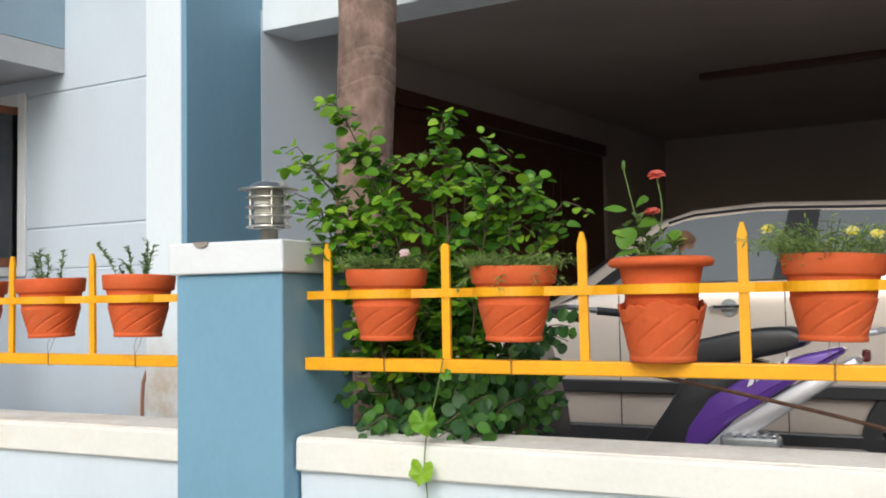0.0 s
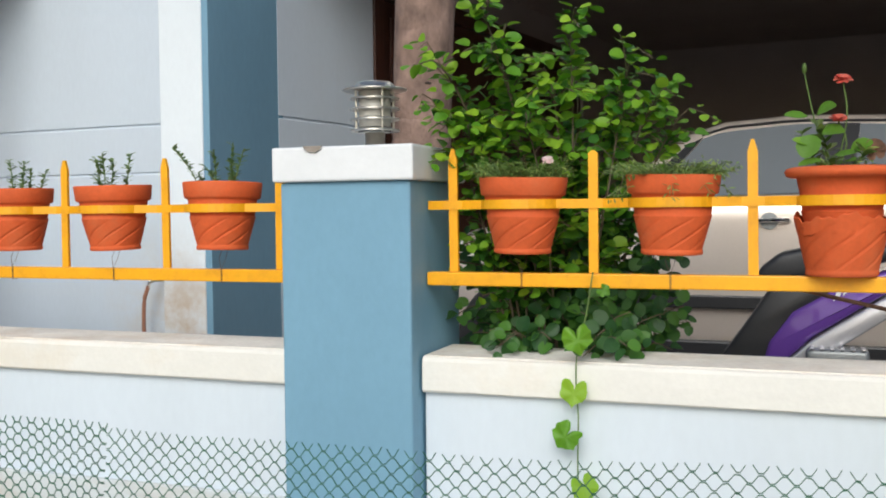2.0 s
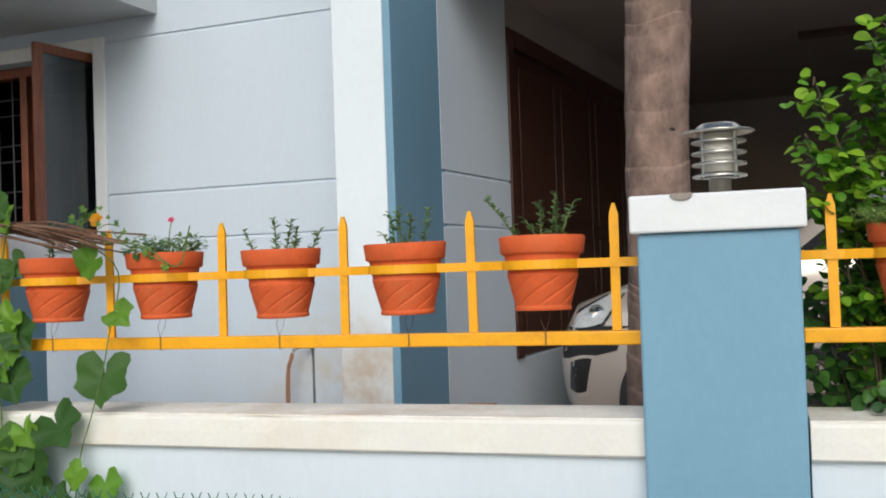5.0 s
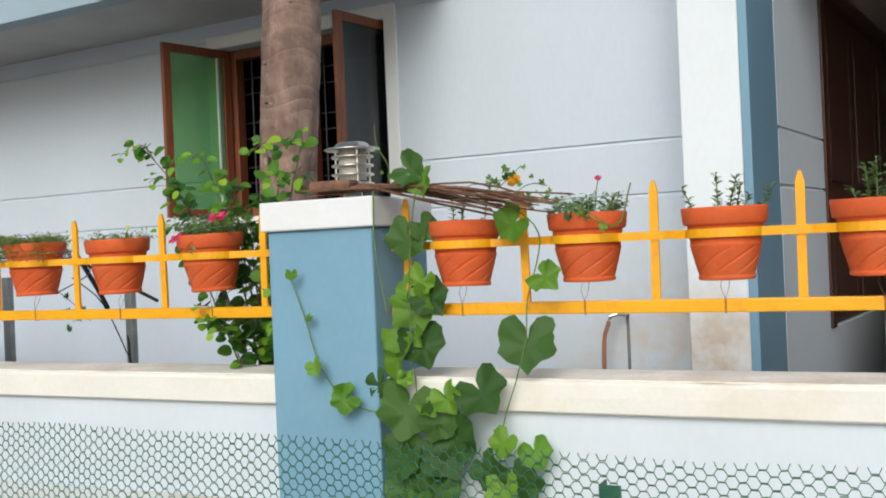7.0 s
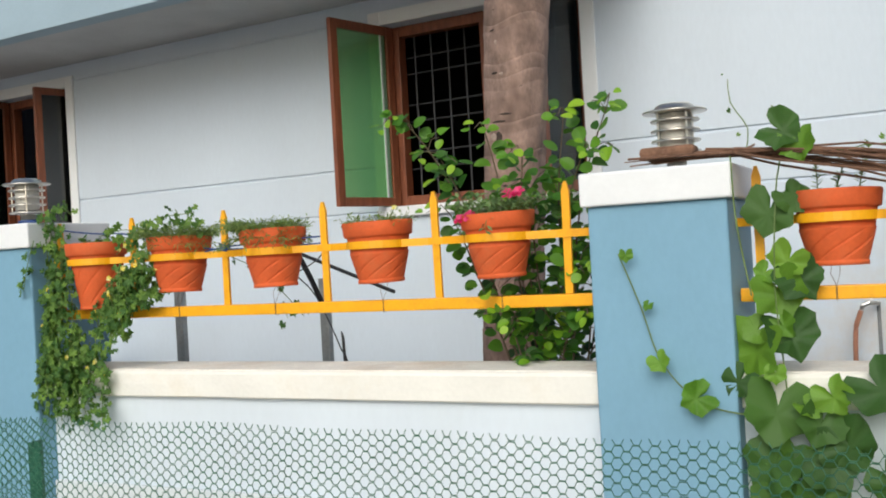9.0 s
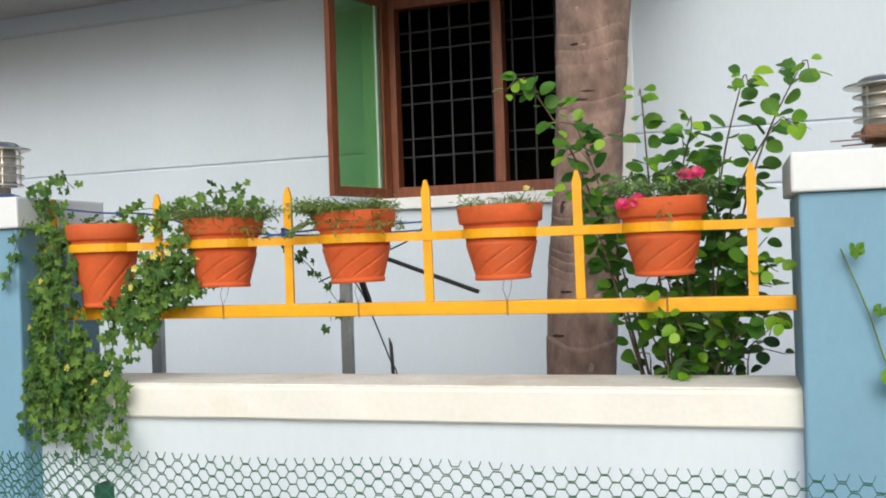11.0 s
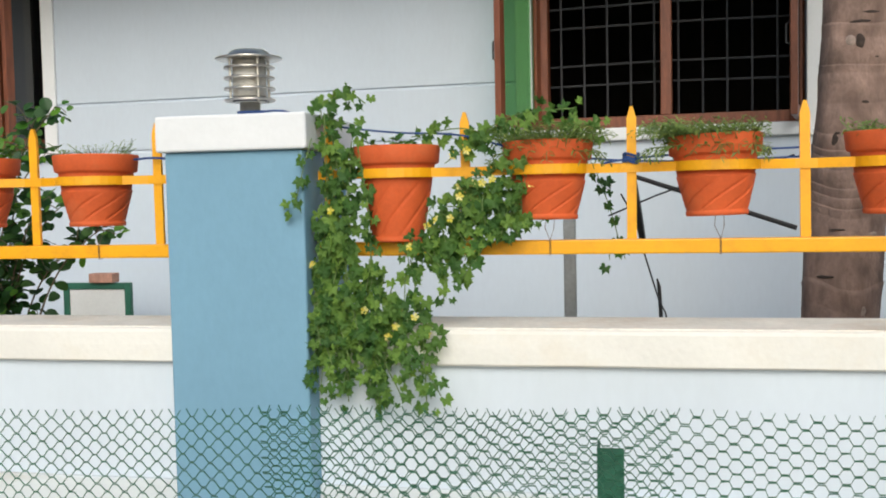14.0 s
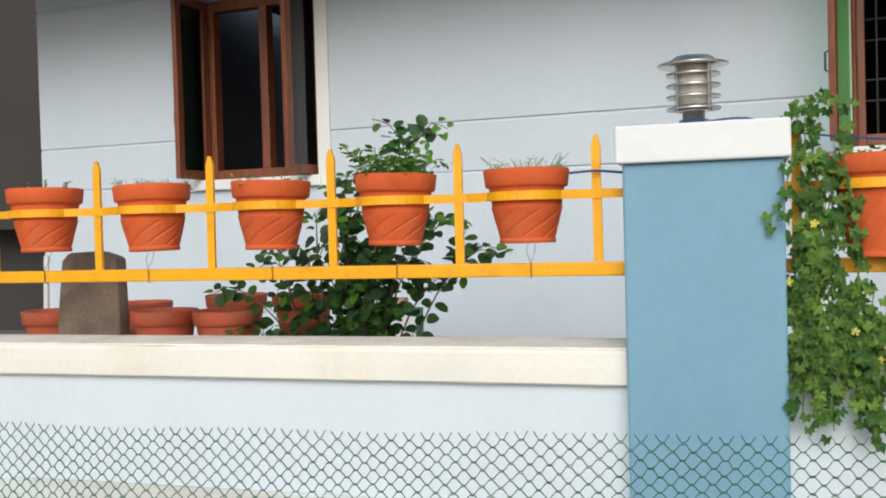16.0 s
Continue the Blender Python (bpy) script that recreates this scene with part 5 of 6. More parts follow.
tube(spline([(-7.2, 2.50, 1.63), (-7.0, 2.52, 1.63), (-6.83, 2.475, 1.615), (-6.6, 2.53, 1.61), (-6.36, 2.505, 1.615)], 0.04), 0.003, 5, rope)
for z in (1.612, 1.622, 1.632):
    tube([(-6.822 + 0.022 * math.cos(a), 2.495 + 0.016 * math.sin(a), z + 0.004 * math.sin(2 * a)) for a in np.linspace(0, 6.28, 14)], 0.0038, 5, rope)
tagged(part("nylon_rope", rope, M_ROPE), "blue nylon rope strung along the railing", "rope")
tagged(part("nylon_rope", tube(spline([(-8.35, 2.50, 1.66), (-8.27, 2.47, 1.662), (-8.19, 2.5, 1.655)], 0.02), 0.004, 5), M_ROPE), "short dark rope tied to a railing post", "rope")

for x, top, w in ((-7.073, 1.45, 0.024), (-8.01, 1.52, 0.026)):
    gp = empty("fence_post", pose(x, 3.58, 0.5), "grey galvanised post standing in the yard", "post", "yard posts")
    part("pole", box(-w, w, -0.02, 0.02, 0, top - 0.5, 0.004), M_GALV, gp)
    part("cap", box(-w - 0.002, w + 0.002, -0.022, 0.022, top - 0.5, top - 0.496, 0.001), M_GALV, gp)
tagged(part("iron_rod", tube([(-6.83, 3.02, 1.583), (-6.312, 2.93, 1.402)], 0.008, 8), M_BLACK), "thin dark iron rod leaning behind the railing", "rod")
tagged(part("black_strap", bar_profile([(-6.835, 2.96, 1.64), (-6.822, 3.0, 1.575), (-6.805, 3.06, 1.47), (-6.79, 3.12, 1.355)], 0.03, 0.02), M_BLACK), "black plastic strap hanging behind the railing", "strap")
tagged(part("black_wire", tube(spline([(-6.86, 2.96, 1.52), (-6.815, 3.06, 1.43), (-6.79, 3.12, 1.33), (-6.735, 3.17, 1.14), (-6.70, 3.18, 1.02), (-6.69, 3.18, 0.5)], 0.05), 0.0032, 5), M_BLACK), "thin black wire hanging to the ground", "wire")
tagged(part("iron_stake", tube([(-6.742, 3.19, 1.22), (-6.735, 3.19, 1.19), (-6.70, 3.18, 0.5)], [0.003, 0.007, 0.008], 6), M_BLACK), "pointed dark iron stake standing in the yard", "stake")
tagged(part("black_wire", tube(spline([(-6.9, 2.9, 1.45), (-6.7, 2.9, 1.53), (-6.5, 2.7, 1.58), (-6.38, 2.52, 1.62)], 0.04), 0.003, 5), M_BLACK), "thin black wire tied behind the railing", "wire")

# tap and hose on the house wall
tp = empty("garden_tap", pose(-4.585, 4.555, 1.15), "grey wall tap on a pipe with a brown hose", "tap")
part("pipe", tube([(0.03, 0.03, -0.65), (0.03, 0.03, 0.04), (0.03, -0.02, 0.04)], 0.011, 8), M_GALV, tp)
part("spout", tube([(0.03, -0.02, 0.04), (-0.01, -0.06, 0.045), (-0.04, -0.075, 0.03), (-0.045, -0.075, 0.0)], 0.011, 8), M_STEEL, tp)
part("handle", box(-0.03, 0.01, -0.075, -0.06, 0.058, 0.066, 0.002), M_STEEL, tp)
part("hose", tube(spline([(-0.045, -0.075, 0.01), (-0.07, -0.08, -0.06), (-0.08, -0.08, -0.25), (-0.085, -0.07, -0.65)], 0.04), 0.012, 8), M_HOSE, tp)


def brick(x, y, z, turn, tilt=0, material=None):
    b = part("brick", box(-0.075, 0.075, -0.045, 0.045, 0, 0.055, 0.005), material or M_BRICK)
    b.matrix_world = pose(x, y, z, tilt, 0, turn)
    return tagged(b, "worn red brick in a small stack by the porch", "brick", "loose bricks")


for k in range(7):
    brick(-3.58 + 0.008 * (k % 2), 4.50, 0.5 + 0.056 * k, 8 * (-1) ** k)

# framed board and a brick on it, leaning by the house
bd = empty("framed_board", pose(-9.70, 4.53, 0.5), "white board in a dark green frame leaning by the wall", "board")
bm = box(-0.20, -0.165, -0.015, 0.015, 0, 0.59, 0.003)
box(0.165, 0.20, -0.015, 0.015, 0, 0.59, 0.003, bm=bm)
box(-0.165, 0.165, -0.014, 0.014, 0.555, 0.59, 0.003, bm=bm)
part("board_frame", bm, M_GREENPOST, bd)
part("panel", box(-0.166, 0.166, -0.006, 0.006, 0.0, 0.556), M_BOARD, bd)
bk = part("brick", box(-0.07, 0.07, -0.04, 0.04, 0, 0.05, 0.005), M_BRICK)
bk.matrix_world = pose(-9.66, 4.53, 1.092)
tagged(bk, "small brick lying on top of the framed board", "brick")

# masonry ledge with spare pots and a cement slab
tagged(part("planter_ledge", box(-10.75, -9.25, 2.74, 3.5, 0.5, 1.0, 0.01), M_STONE), "low cement ledge behind the wall carrying pots", "ledge")
for x, y, z, s in ((-10.50, 2.88, 1.0, 0), (-10.0, 2.88, 1.0, 40), (-9.73, 2.88, 1.0, 80), (-9.92, 3.3, 1.03, 20), (-9.61, 3.3, 1.03, 70), (-10.38, 3.3, 1.0, 10)):
    if z > 1.0:
        tagged(part("brick", box(x - 0.1, x + 0.1, y - 0.1, y + 0.1, 1.0, 1.03, 0.004), M_BRICK), "flat brick under a spare pot", "brick", "loose bricks")
    flower_pot(x, y, z, POT, 0.222, "dusty red pot standing on the ledge behind the wall", s, material=M_TERRA_DK, group="spare pots")
slab = prism([(-0.145, 0.0), (0.145, 0.0), (0.14, 0.2), (0.125, 0.43), (0.05, 0.455), (-0.09, 0.45), (-0.12, 0.42), (-0.138, 0.2)], "y", -0.035, 0.035)
bmesh.ops.bevel(slab, geom=slab.edges[:], offset=0.01, segments=2, affect="EDGES", profile=0.5)
sl = tagged(part("cement_slab", slab, M_SLAB), "weathered brown cement slab standing among spare pots", "slab")
sl.matrix_world = pose(-10.255, 2.72 + 0.06, 1.0, -3, 0, 0)


# ---- car in the porch ----
car = empty("car", pose(-3.3, 6.0, 0.5, 0, 0, -1.5), "champagne silver hatchback parked in the porch", "car")
ST = [  # along, half width low, half width at belt, half width at top, sill, belt, top
    (0.0, 0.56, 0.60, 0.54, 0.26, 0.58, 0.70), (0.10, 0.72, 0.74, 0.64, 0.22, 0.70, 0.86), (0.40, 0.80, 0.80, 0.68, 0.20, 0.82, 0.97), (1.05, 0.83, 0.83, 0.72, 0.20, 1.00, 1.06),
    (1.30, 0.83, 0.84, 0.70, 0.20, 1.08, 1.22), (1.66, 0.83, 0.84, 0.62, 0.20, 1.12, 1.50), (1.86, 0.83, 0.84, 0.60, 0.20, 1.13, 1.565), (2.25, 0.83, 0.84, 0.59, 0.20, 1.14, 1.59), (3.00, 0.83, 0.84, 0.59, 0.20, 1.17, 1.56), (3.50, 0.82, 0.82, 0.58, 0.22, 1.18, 1.46), (3.80, 0.78, 0.78, 0.62, 0.28, 1.00, 1.10), (3.90, 0.70, 0.70, 0.6, 0.34, 0.8, 0.95)]


def car_at(x):
    for a, b in zip(ST, ST[1:]):
        if a[0] <= x <= b[0]:
            t = (x - a[0]) / (b[0] - a[0])
            return [p + (q - p) * t for p, q in zip(a, b)]
    return list(ST[-1])


def section(x):
    _, wl, wb, wt, zs, zb, zt = car_at(x)
    return [(wl - 0.12, zs), (wl - 0.06, zs + 0.07), (wl + 0.004, zs + (zb - zs) * 0.5), (wb + 0.006, zb - 0.12 if zb - zs > 0.4 else zb - 0.05), (wb, zb - 0.02), (wb - 0.012, zb), (wb + (wt - wb) * 0.55, zb + (zt - 0.05 - zb) * 0.55), (wt, zt - 0.05), (wt - 0.05, zt - 0.015), (wt - 0.14, zt), (0.0, zt + 0.018)]


xs = sorted({*[s[0] for s in ST], *[0.25, 0.7, 0.9, 1.5, 1.95, 2.5, 2.75, 3.25]})
bm = bmesh.new()
rings = []
for x in xs:
    sec = section(x)
    rings.append([bm.verts.new((x, -y, z)) for y, z in sec] + [bm.verts.new((x, y, z)) for y, z in sec[-2::-1]])
for p, q in zip(rings, rings[1:]):
    for i in range(len(p) - 1):
        bm.faces.new((p[i], q[i], q[i + 1], p[i + 1]))
bm.faces.new(rings[0][::-1])
bm.faces.new(rings[-1])
bmesh.ops.recalc_face_normals(bm, faces=bm.faces[:])
part("body", bm, M_CAR, car, smooth=True)


def on_side(x, t, off=0.016):
    _, wl, wb, wt, zs, zb, zt = car_at(x)
    return Vector((x, -(wb - 0.012 + (wt - wb + 0.012) * t) - off, zb + (zt - 0.05 - zb) * t))


def side_patch(name, corners, material, off=0.016):
    """Patch on the side windows: corners as (along, share of the window's height) at lower front, lower rear, upper rear, upper front."""
    a, b, c, d = corners
    n, bm = 8, bmesh.new()
    g = []
    for i in range(n + 1):
        u = i / n
        lo = (a[0] + (b[0] - a[0]) * u, a[1] + (b[1] - a[1]) * u)
        hi = (d[0] + (c[0] - d[0]) * u, d[1] + (c[1] - d[1]) * u)
        col = [on_side(lo[0] + (hi[0] - lo[0]) * w, lo[1] + (hi[1] - lo[1]) * w, off) for w in (0, 0.25, 0.5, 0.75, 1)]
        g.append([[bm.verts.new(p), bm.verts.new(p + Vector((0, 0.008, 0)))] for p in col])
    for i in range(n):
        for j in range(4):
            bm.faces.new((g[i][j][0], g[i + 1][j][0], g[i + 1][j + 1][0], g[i][j + 1][0]))
    return part(name, bm, material, car, smooth=True)


side_patch("side_window", ((1.42, 0.05), (2.34, 0.03), (2.40, 0.97), (1.76, 0.95)), M_CARGLASS)
side_patch("side_window", ((2.52, 0.03), (3.30, 0.06), (3.10, 0.95), (2.56, 0.97)), M_CARGLASS)
side_patch("front_pillar", ((1.13, 0.05), (1.42, 0.05), (1.76, 0.98), (1.60, 0.86)), M_BLACK, 0.012)
side_patch("door_pillar", ((2.34, 0.02), (2.52, 0.02), (2.56, 0.98), (2.40, 0.98)), M_BLACK, 0.017)
wb_ = bmesh.new()
cols = []
for x, z in ((1.10, 1.085), (1.3, 1.245), (1.5, 1.385), (1.70, 1.525)):
    hw = car_at(x)[3] - 0.06
    cols.append([wb_.verts.new((x, hw * k / 3, z - 0.02 * abs(k / 3) ** 2 + 0.012)) for k in range(-3, 4)])
for p, q in zip(cols, cols[1:]):
    for i in range(6):
        wb_.faces.new((p[i], p[i + 1], q[i + 1], q[i]))
part("windscreen", wb_, M_CARGLASS, car, smooth=True)
for x, z0, z1 in ((1.52, 0.28, 1.08), (2.40, 0.28, 1.12), (3.3, 0.45, 1.14)):
    pts = []
    for k in range(8):
        z = z0 + (z1 - z0) * k / 7
        _, wl, wb, wt, zs, zb, zt = car_at(x)
        w = wl + 0.012 if z < zb - 0.12 else wb + 0.006
        pts.append((x, -w - 0.0005, z))
    part("door_gap", tube(pts, 0.004, 4), M_BLACK, car)
part("rocker", box(1.15, 3.0, -0.845, -0.80, 0.20, 0.37, 0.012), M_BLACK, car)
part("side_moulding", box(1.1, 3.1, -0.862, -0.83, 0.545, 0.615, 0.008), M_BLACK, car)
part("roof_trim", tube([on_side(x, 1.02, 0.004) for x in np.linspace(1.75, 3.3, 12)], 0.008, 6), M_BLACK, car)
for x in (2.12, 3.02):
    h = part("door_handle", tube(spline([(x - 0.10, -0.852, 1.005), (x - 0.07, -0.885, 1.012), (x + 0.07, -0.885, 1.016), (x + 0.10, -0.852, 1.012)], 0.02), 0.012, 8), M_CHROME, car, "bright door handle")
    part("handle_cup", lathe([(0.0, 0.0), (0.04, 0.0), (0.045, 0.006), (0.0, 0.007)], 16), M_GALV, h).matrix_basis = pose(x, -0.851, 1.01, 90, 0, 0)
def side_y(x, z):
    sec = section(x)
    return -float(np.interp(z, [p[1] for p in sec], [p[0] for p in sec]))


def skin(name, lower, upper, material, off, label=""):
    """Sheet lying on the car's flank between two lines of (along, height)."""
    bm, g = bmesh.new(), []
    for i in range(9):
        u = i / 8
        lo = [lower[0][k] + (lower[1][k] - lower[0][k]) * u for k in (0, 1)]
        hi = [upper[0][k] + (upper[1][k] - upper[0][k]) * u for k in (0, 1)]
        bow = 0.012 * math.sin(math.pi * u)
        col = []
        for j in range(6):
            w = j / 5
            x, z = lo[0] + (hi[0] - lo[0]) * w, lo[1] - bow + (hi[1] - lo[1] + 2 * bow) * w
            col.append(bm.verts.new((x, side_y(x, z) - off * math.sin(math.pi * min(max(u, 0.12), 0.88)) ** 0.5, z)))
        g.append(col)
    for p, q in zip(g, g[1:]):
        for j in range(5):
            bm.faces.new((p[j], q[j], q[j + 1], p[j + 1]))
    return part(name, bm, material, car, label, True)


skin("headlight_rim", ((0.05, 0.715), (0.29, 0.742)), ((0.12, 0.83), (0.43, 0.965)), M_BLACK, 0.006)
hl = skin("headlight", ((0.06, 0.727), (0.276, 0.754)), ((0.135, 0.82), (0.41, 0.95)), M_HEADLAMP, 0.014, "clear silvery headlight glass")
skin("grille_band", ((0.015, 0.543), (0.357, 0.60)), ((0.01, 0.618), (0.37, 0.63)), M_BLACK, 0.006, "black band under the headlight")
skin("fender_seam", ((0.02, 0.705), (0.46, 0.733)), ((0.02, 0.709), (0.46, 0.737)), M_BLACK, 0.004)
skin("fog_surround", ((0.028, 0.335), (0.172, 0.332)), ((0.058, 0.545), (0.226, 0.568)), M_CAR, 0.010)
skin("fog_recess", ((0.043, 0.358), (0.158, 0.354)), ((0.075, 0.526), (0.207, 0.55)), M_BLACK, 0.013, "dark fog lamp recess")
part("bulb_housing", lathe([(0.0, 0.0), (0.03, 0.004), (0.042, 0.012), (0.045, 0.02)], 20), M_CHROME, hl).matrix_basis = pose(0.24, side_y(0.24, 0.815) - 0.013, 0.815, 90, 0, 0)
part("bumper_grille", box(-0.01, 0.06, -0.45, 0.45, 0.32, 0.5, 0.02), M_BLACK, car)


def wheel(parent, x, y, z, r, w, rim_mat, axis=90):
    t = part("wheel", lathe([(r * 0.62, -w / 2), (r * 0.93, -w / 2), (r, -w * 0.32), (r, w * 0.32), (r * 0.93, w / 2), (r * 0.62, w / 2), (r * 0.62, -w / 2)], 36), M_RUBBER, parent, "black tyre", True)
    t.matrix_basis = pose(x, y, z, axis, 0, 0)
    part("rim", lathe([(0.0, w * 0.2), (r * 0.2, w * 0.3), (r * 0.5, w * 0.22), (r * 0.62, w * 0.45), (r * 0.64, -w * 0.4), (0.0, -w * 0.4)], 30), rim_mat, t, "", True)
    return t


for x in (0.75, 3.12):
    for y in (-0.755, 0.755):
        wheel(car, x, y, 0.30, 0.30, 0.19, M_SILVER)
    part("wheel_arch", lathe([(0.28, -0.012), (0.375, -0.014), (0.385, 0.0), (0.375, 0.014), (0.28, 0.012)], 40), M_BLACK, car).matrix_basis = pose(x, -0.832, 0.31, 90, 0, 0)

# ---- scooter before the car ----
sc = empty("scooter", pose(0, 3.95, 0.5), "purple and silver scooter parked behind the low wall", "scooter")
pan = prism([(-1.20, 0.40), (-1.16, 0.54), (-1.07, 0.665), (-0.90, 0.765), (-0.72, 0.835), (-0.565, 0.872), (-0.55, 0.85), (-0.76, 0.72), (-1.0, 0.56), (-1.12, 0.44)], "y", -0.125, 0.125)
bmesh.ops.bevel(pan, geom=pan.edges[:], offset=0.018, segments=3, affect="EDGES", profile=0.5)
part("body_panel", pan, M_PURPLE, sc, "glossy purple side panel", True)
sil = prism([(-1.14, 0.42), (-1.0, 0.55), (-0.76, 0.71), (-0.52, 0.835), (-0.50, 0.80), (-0.74, 0.635), (-0.97, 0.475), (-1.08, 0.40)], "y", -0.135, 0.135)
bmesh.ops.bevel(sil, geom=sil.edges[:], offset=0.01, segments=2, affect="EDGES", profile=0.5)
part("silver_trim", sil, M_SILVER, sc, "silver lower trim", True)
us = prism([(-1.42, 0.30), (-1.344, 0.476), (-1.258, 0.597), (-1.166, 0.74), (-1.13, 0.785), (-0.95, 0.82), (-0.85, 0.80), (-0.98, 0.70), (-1.08, 0.56), (-1.14, 0.38)], "y", -0.115, 0.115)
bmesh.ops.bevel(us, geom=us.edges[:], offset=0.015, segments=2, affect="EDGES", profile=0.5)
part("underseat_cover", us, M_BLACK, sc, "black panel under the seat", True)
dec = bmesh.new()
for k, w in enumerate((0.022, 0.016, 0.014, 0.018, 0.02)):
    x = -0.92 + 0.034 * k
    z = 0.71 + 0.021 * k
    prism([(x, z), (x + w, z + 0.012), (x + w + 0.012, z + 0.045), (x + 0.012, z + 0.034)], "y", -0.129, -0.1255, dec)
part("decal", dec, M_BOARD, sc, "white bars of lettering")
se = prism([(-1.20, 0.772), (-1.20, 0.83), (-1.12, 0.895), (-0.96, 0.93), (-0.86, 0.942), (-0.755, 0.945), (-0.705, 0.92), (-0.69, 0.875), (-0.80, 0.84), (-1.0, 0.80)], "y", -0.12, 0.12)
bmesh.ops.bevel(se, geom=se.edges[:], offset=0.022, segments=3, affect="EDGES", profile=0.5)
part("seat", se, M_BLACK, sc, "black vinyl seat", True)
part("tail_lamp", box(-0.50, -0.47, -0.06, 0.06, 0.81, 0.86, 0.010), M_TAIL, sc, "dark red tail lamp")
part("grab_rail", tube(spline([(-0.72, -0.13, 0.90), (-0.5, -0.13, 0.92), (-0.42, -0.07, 0.93), (-0.42, 0.07, 0.93), (-0.5, 0.13, 0.92), (-0.72, 0.13, 0.90)], 0.04), 0.011, 8), M_SILVER, sc)
part("engine_cover", box(-1.0, -0.48, -0.11, 0.10, 0.16, 0.46, 0.04, 3), M_BLACK, sc, "", True)
part("exhaust", tube([(-0.95, -0.15, 0.26), (-0.7, -0.16, 0.30), (-0.35, -0.17, 0.38)], [0.025, 0.045, 0.05], 12), M_SILVER, sc)
fp = part("footrest", box(-1.02, -0.79, -0.21, -0.12, 0.45, 0.53, 0.02, 3), M_GALV, sc, "grey ribbed foot rest", True)
for k in range(6):
    part("rib", box(-1.005 + 0.037 * k, -0.99 + 0.037 * k, -0.215, -0.13, 0.528, 0.535, 0.002), M_SILVER, fp)
part("floorboard", box(-1.75, -1.2, -0.14, 0.14, 0.26, 0.31, 0.02, 2), M_BLACK, sc)
ap = prism([(-1.72, 0.28), (-1.80, 0.31), (-1.96, 0.85), (-1.92, 0.95), (-1.84, 0.90), (-1.76, 0.6)], "y", -0.16, 0.16)
bmesh.ops.bevel(ap, geom=ap.edges[:], offset=0.02, segments=2, affect="EDGES", profile=0.5)
part("front_apron", ap, M_BLACK, sc, "black inner leg shield", True)
part("handlebar", tube(spline([(-1.62, -0.33, 1.0), (-1.78, -0.22, 1.03), (-1.86, 0.0, 1.0), (-1.78, 0.22, 1.03), (-1.62, 0.33, 1.0)], 0.05), 0.013, 8), M_STEEL, sc)
for s in (-1, 1):
    part("grip", tube([(-1.50, s * 0.39, 0.99), (-1.66, s * 0.30, 1.01)], 0.019, 10), M_BLACK, sc, "black rubber grip")
wheel(sc, -0.62, 0.0, 0.21, 0.21, 0.1, M_SILVER)
wheel(sc, -1.98, 0.0, 0.21, 0.21, 0.1, M_SILVER)
part("mudguard", tube(spline([(-0.42, 0, 0.55), (-0.34, 0, 0.42), (-0.33, 0, 0.28)], 0.04), 0.03, 8), M_BLACK, sc)
part("stand", tube([(-1.1, -0.12, 0.28), (-1.05, -0.2, 0.0)], 0.01, 6), M_STEEL, sc)
tagged(part("dry_branch", tube(spline([(-1.1, 2.62, 1.365), (-0.923, 2.9, 1.30), (-0.6, 3.0, 1.22), (-0.38, 3.02, 1.165), (-0.1, 3.05, 1.08), (0.1, 3.05, 0.5)], 0.06), 0.007, 6), M_TWIG), "thin dry branch lying across behind the railing", "branch")
fr = tagged(empty("notice_frame", HM @ pose(3.75, 6.19, 2.2), "dark red-brown wooden frame on the porch back wall", "frame"))
part("frame", join(box(-0.35, -0.22, -0.04, 0.0, -1.2, 0.55, 0.006), join(box(0.22, 0.35, -0.04, 0.0, -1.2, 0.55, 0.006), box(-0.22, 0.22, -0.04, 0.0, 0.42, 0.55, 0.006))), M_WOOD, fr)
part("panel", box(-0.22, 0.22, -0.03, 0.0, -1.2, 0.42), M_WOOD_DK, fr)

# ---- wire mesh fence along the street ----
fence = empty("wire_fence", pose(0, 1.5, 0), "green hexagonal wire mesh fence on short green posts", "fence")
TOPX = [-12, -9.55, -8.96, -8.4, -7.8, -7.3, -6.0, -4.5, -3.9, -3.3, -2.94, -2.5, -2.0, -1.5, -1.0, 1.5]
TOPZ = [1.06, 1.069, 1.078, 1.09, 1.105, 1.115, 1.12, 1.121, 1.111, 1.108, 1.097, 1.093, 1.095, 1.103, 1.128, 1.13]


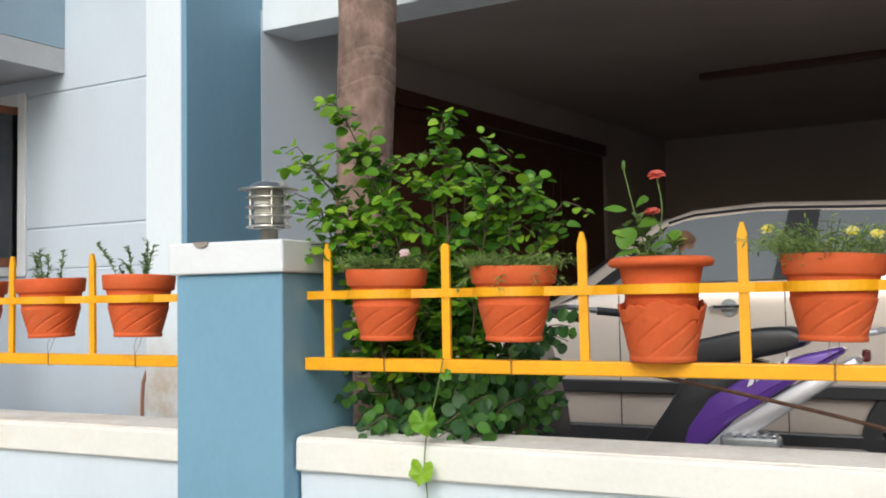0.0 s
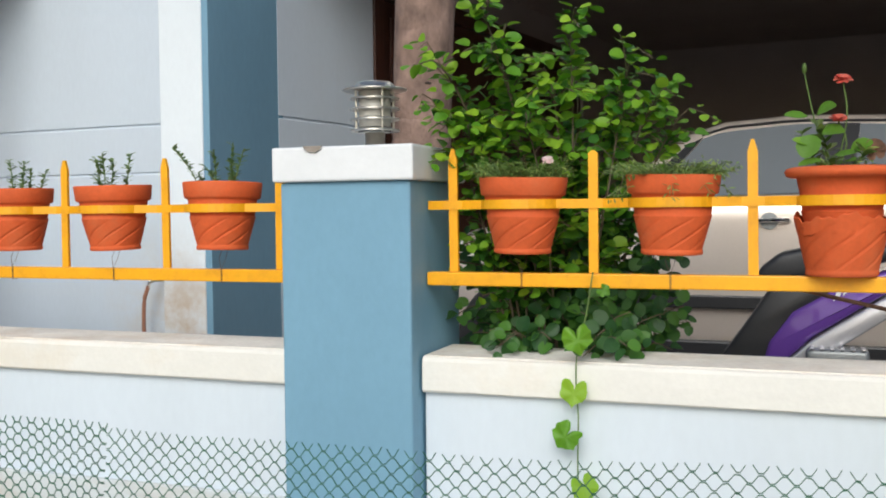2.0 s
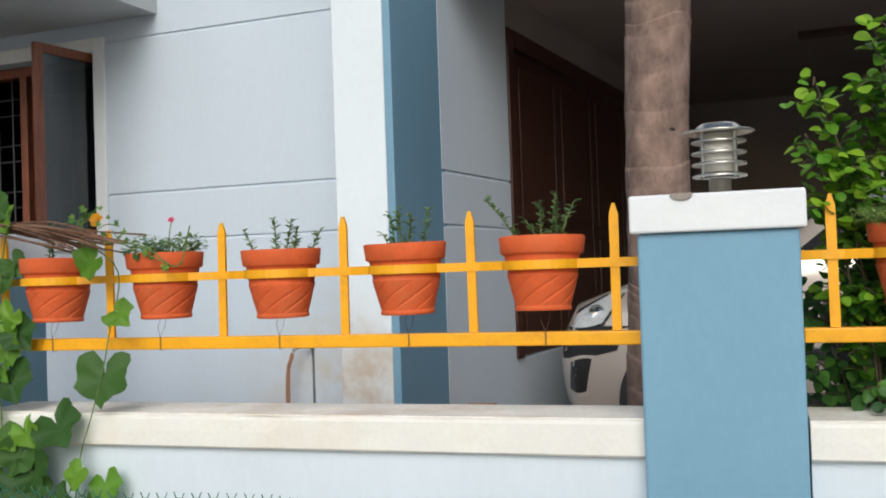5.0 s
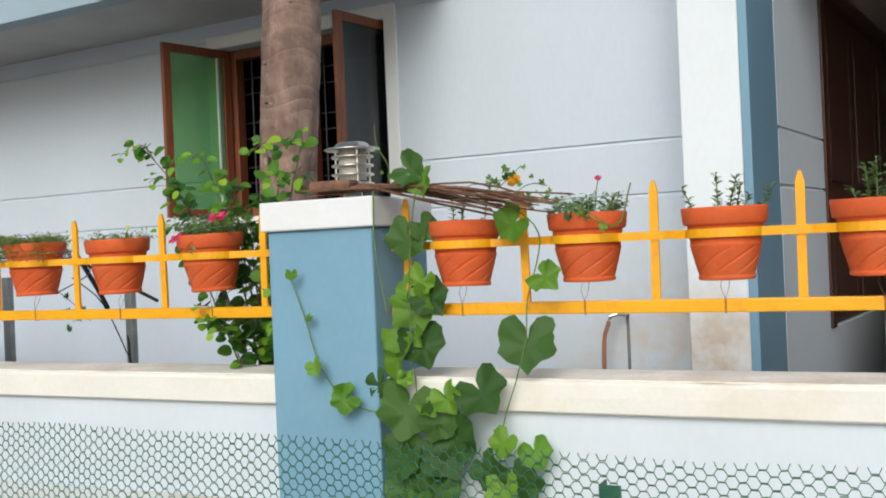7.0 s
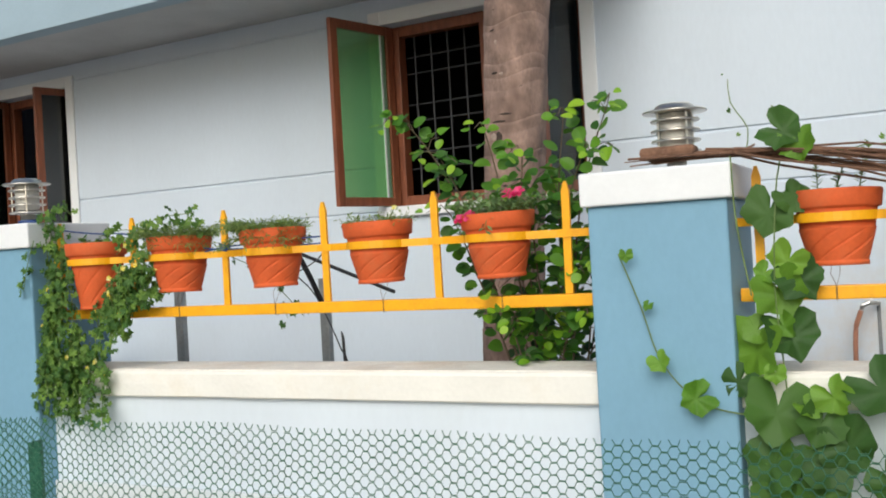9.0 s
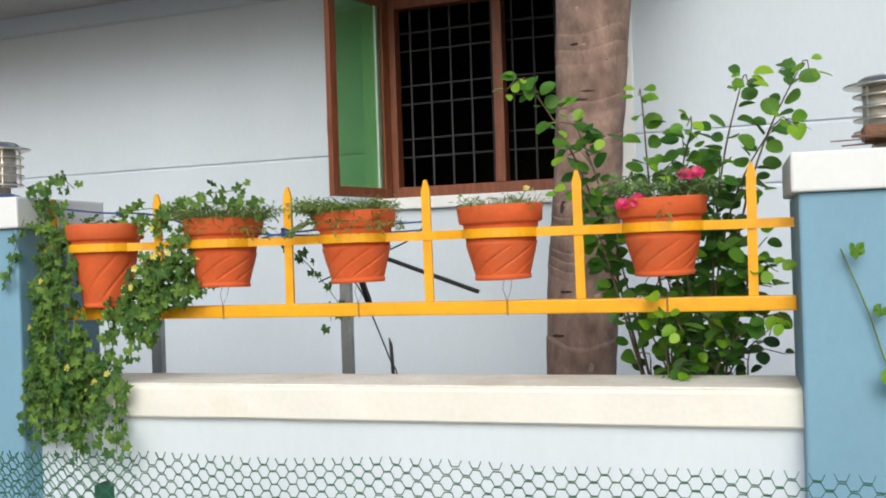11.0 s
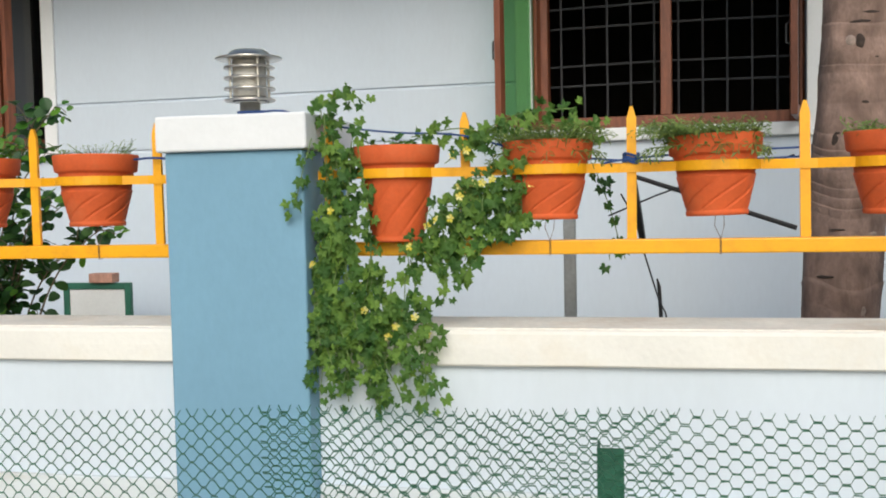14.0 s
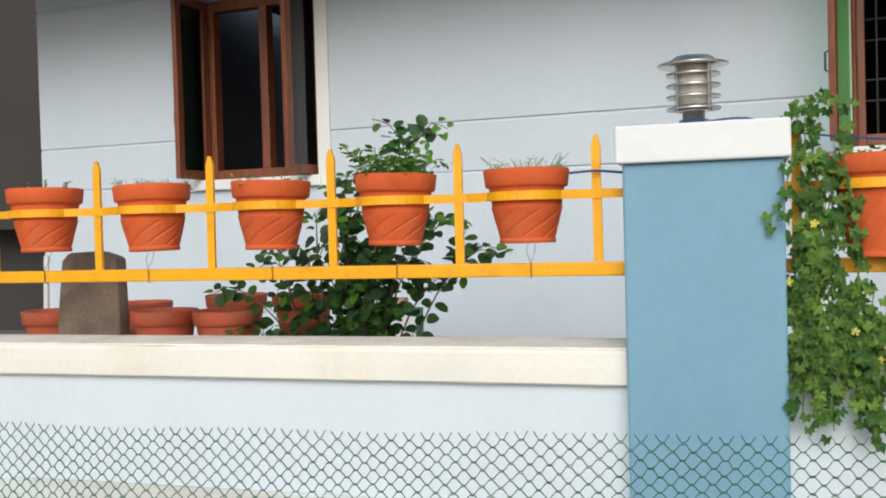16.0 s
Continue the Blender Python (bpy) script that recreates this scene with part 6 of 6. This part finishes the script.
def hex_mesh(x0, x1, y, pitch=0.0402, rise=0.0158, flat=0.0108, r=0.0015, shift=0.0, tilt=0.0, seed=1):
    """Net of wires that run along the fence, zigzag and meet their neighbours in short level twists."""
    rng = np.random.RandomState(seed)
    half = pitch / 2
    n, rows_n = int((x1 - x0) / half), int(1.08 / rise)
    vs, fs, base = [], [], 0
    ring_yz = np.array([(0.0, -r), (-r * 0.87, r * 0.5), (r * 0.87, r * 0.5)])

    def add(px, pz, py):
        nonlocal base
        pts = np.column_stack([px, py, pz])
        m = len(pts)
        ring = np.stack([pts + np.array([dy * 0.5, dy, dz]) for dy, dz in ring_yz], axis=1).reshape(-1, 3)
        vs.append(ring)
        a = base + np.arange(m - 1) * 3
        for k in range(3):
            fs.append(np.column_stack([a + k, a + (k + 1) % 3, a + 3 + (k + 1) % 3, a + 3 + k]))
        base += m * 3

    k = np.arange(n)
    for w in range(rows_n):
        low = (k + w) % 2 == 0
        mid = x0 + k * half + shift
        px = np.column_stack([mid - flat / 2, mid + flat / 2]).ravel()
        down = np.repeat(np.where(low, rise - 0.0012, 0.0012), 2)
        top = np.interp(px, TOPX, TOPZ)
        pz = top - w * rise - down + tilt * (px - x0)
        px = px + 0.004 * np.sin(w * 0.35 + px * 2.1) + rng.normal(0, 0.0007, len(px))
        pz = pz + 0.003 * np.sin(px * 9 + w * 0.4) + rng.normal(0, 0.0005, len(px))
        py = y + 0.012 * np.sin(px * 1.7 + w * 0.06) + 0.004 * np.sin(px * 11)
        if w == 0:
            for i in np.nonzero(low)[0]:
                a, b = 2 * i, 2 * i + 1
                g = half - flat
                add([px[a] - g * 0.8, px[a], px[b], px[b] + g * 0.8], [pz[a] + rise * (0.75 + 0.2 * rng.rand()), pz[a], pz[b], pz[b] + rise * (0.75 + 0.2 * rng.rand())], [py[a], py[a], py[b], py[b]])
        else:
            add(px, pz, py)
    v, f = np.concatenate(vs), np.concatenate(fs)
    me = bpy.data.meshes.new("mesh_net")
    me.from_pydata(v.tolist(), [], f.tolist())
    me.update()
    return me


tagged(link("wire_net", hex_mesh(-11.5, -6.72, 0.0, pitch=0.0396, rise=0.0162, flat=0.0086), M_MESH, fence), kind="stuff")
tagged(link("wire_net", hex_mesh(-7.56, -2.52, 0.024, pitch=0.0428, rise=0.0150, flat=0.0140, shift=0.009, r=0.0016, seed=5), M_MESH, fence, "overlapping length of net with flatter cells"), kind="stuff")
tagged(link("wire_net", hex_mesh(-2.51, 1.2, 0.0, pitch=0.0396, rise=0.0162, flat=0.0086, seed=9), M_MESH, fence), kind="stuff")
for x in (-9.95, -6.86, -3.825, -0.75):
    b = box(-0.026, 0.026, 0.055, 0.059, 0.0, 1.035, 0.001)
    box(-0.026, -0.021, 0.0591, 0.11, 0.0, 1.035, 0.001, bm=b)
    p = part("post", b, M_GREENPOST, fence)
    p.location = (x, 0, 0)
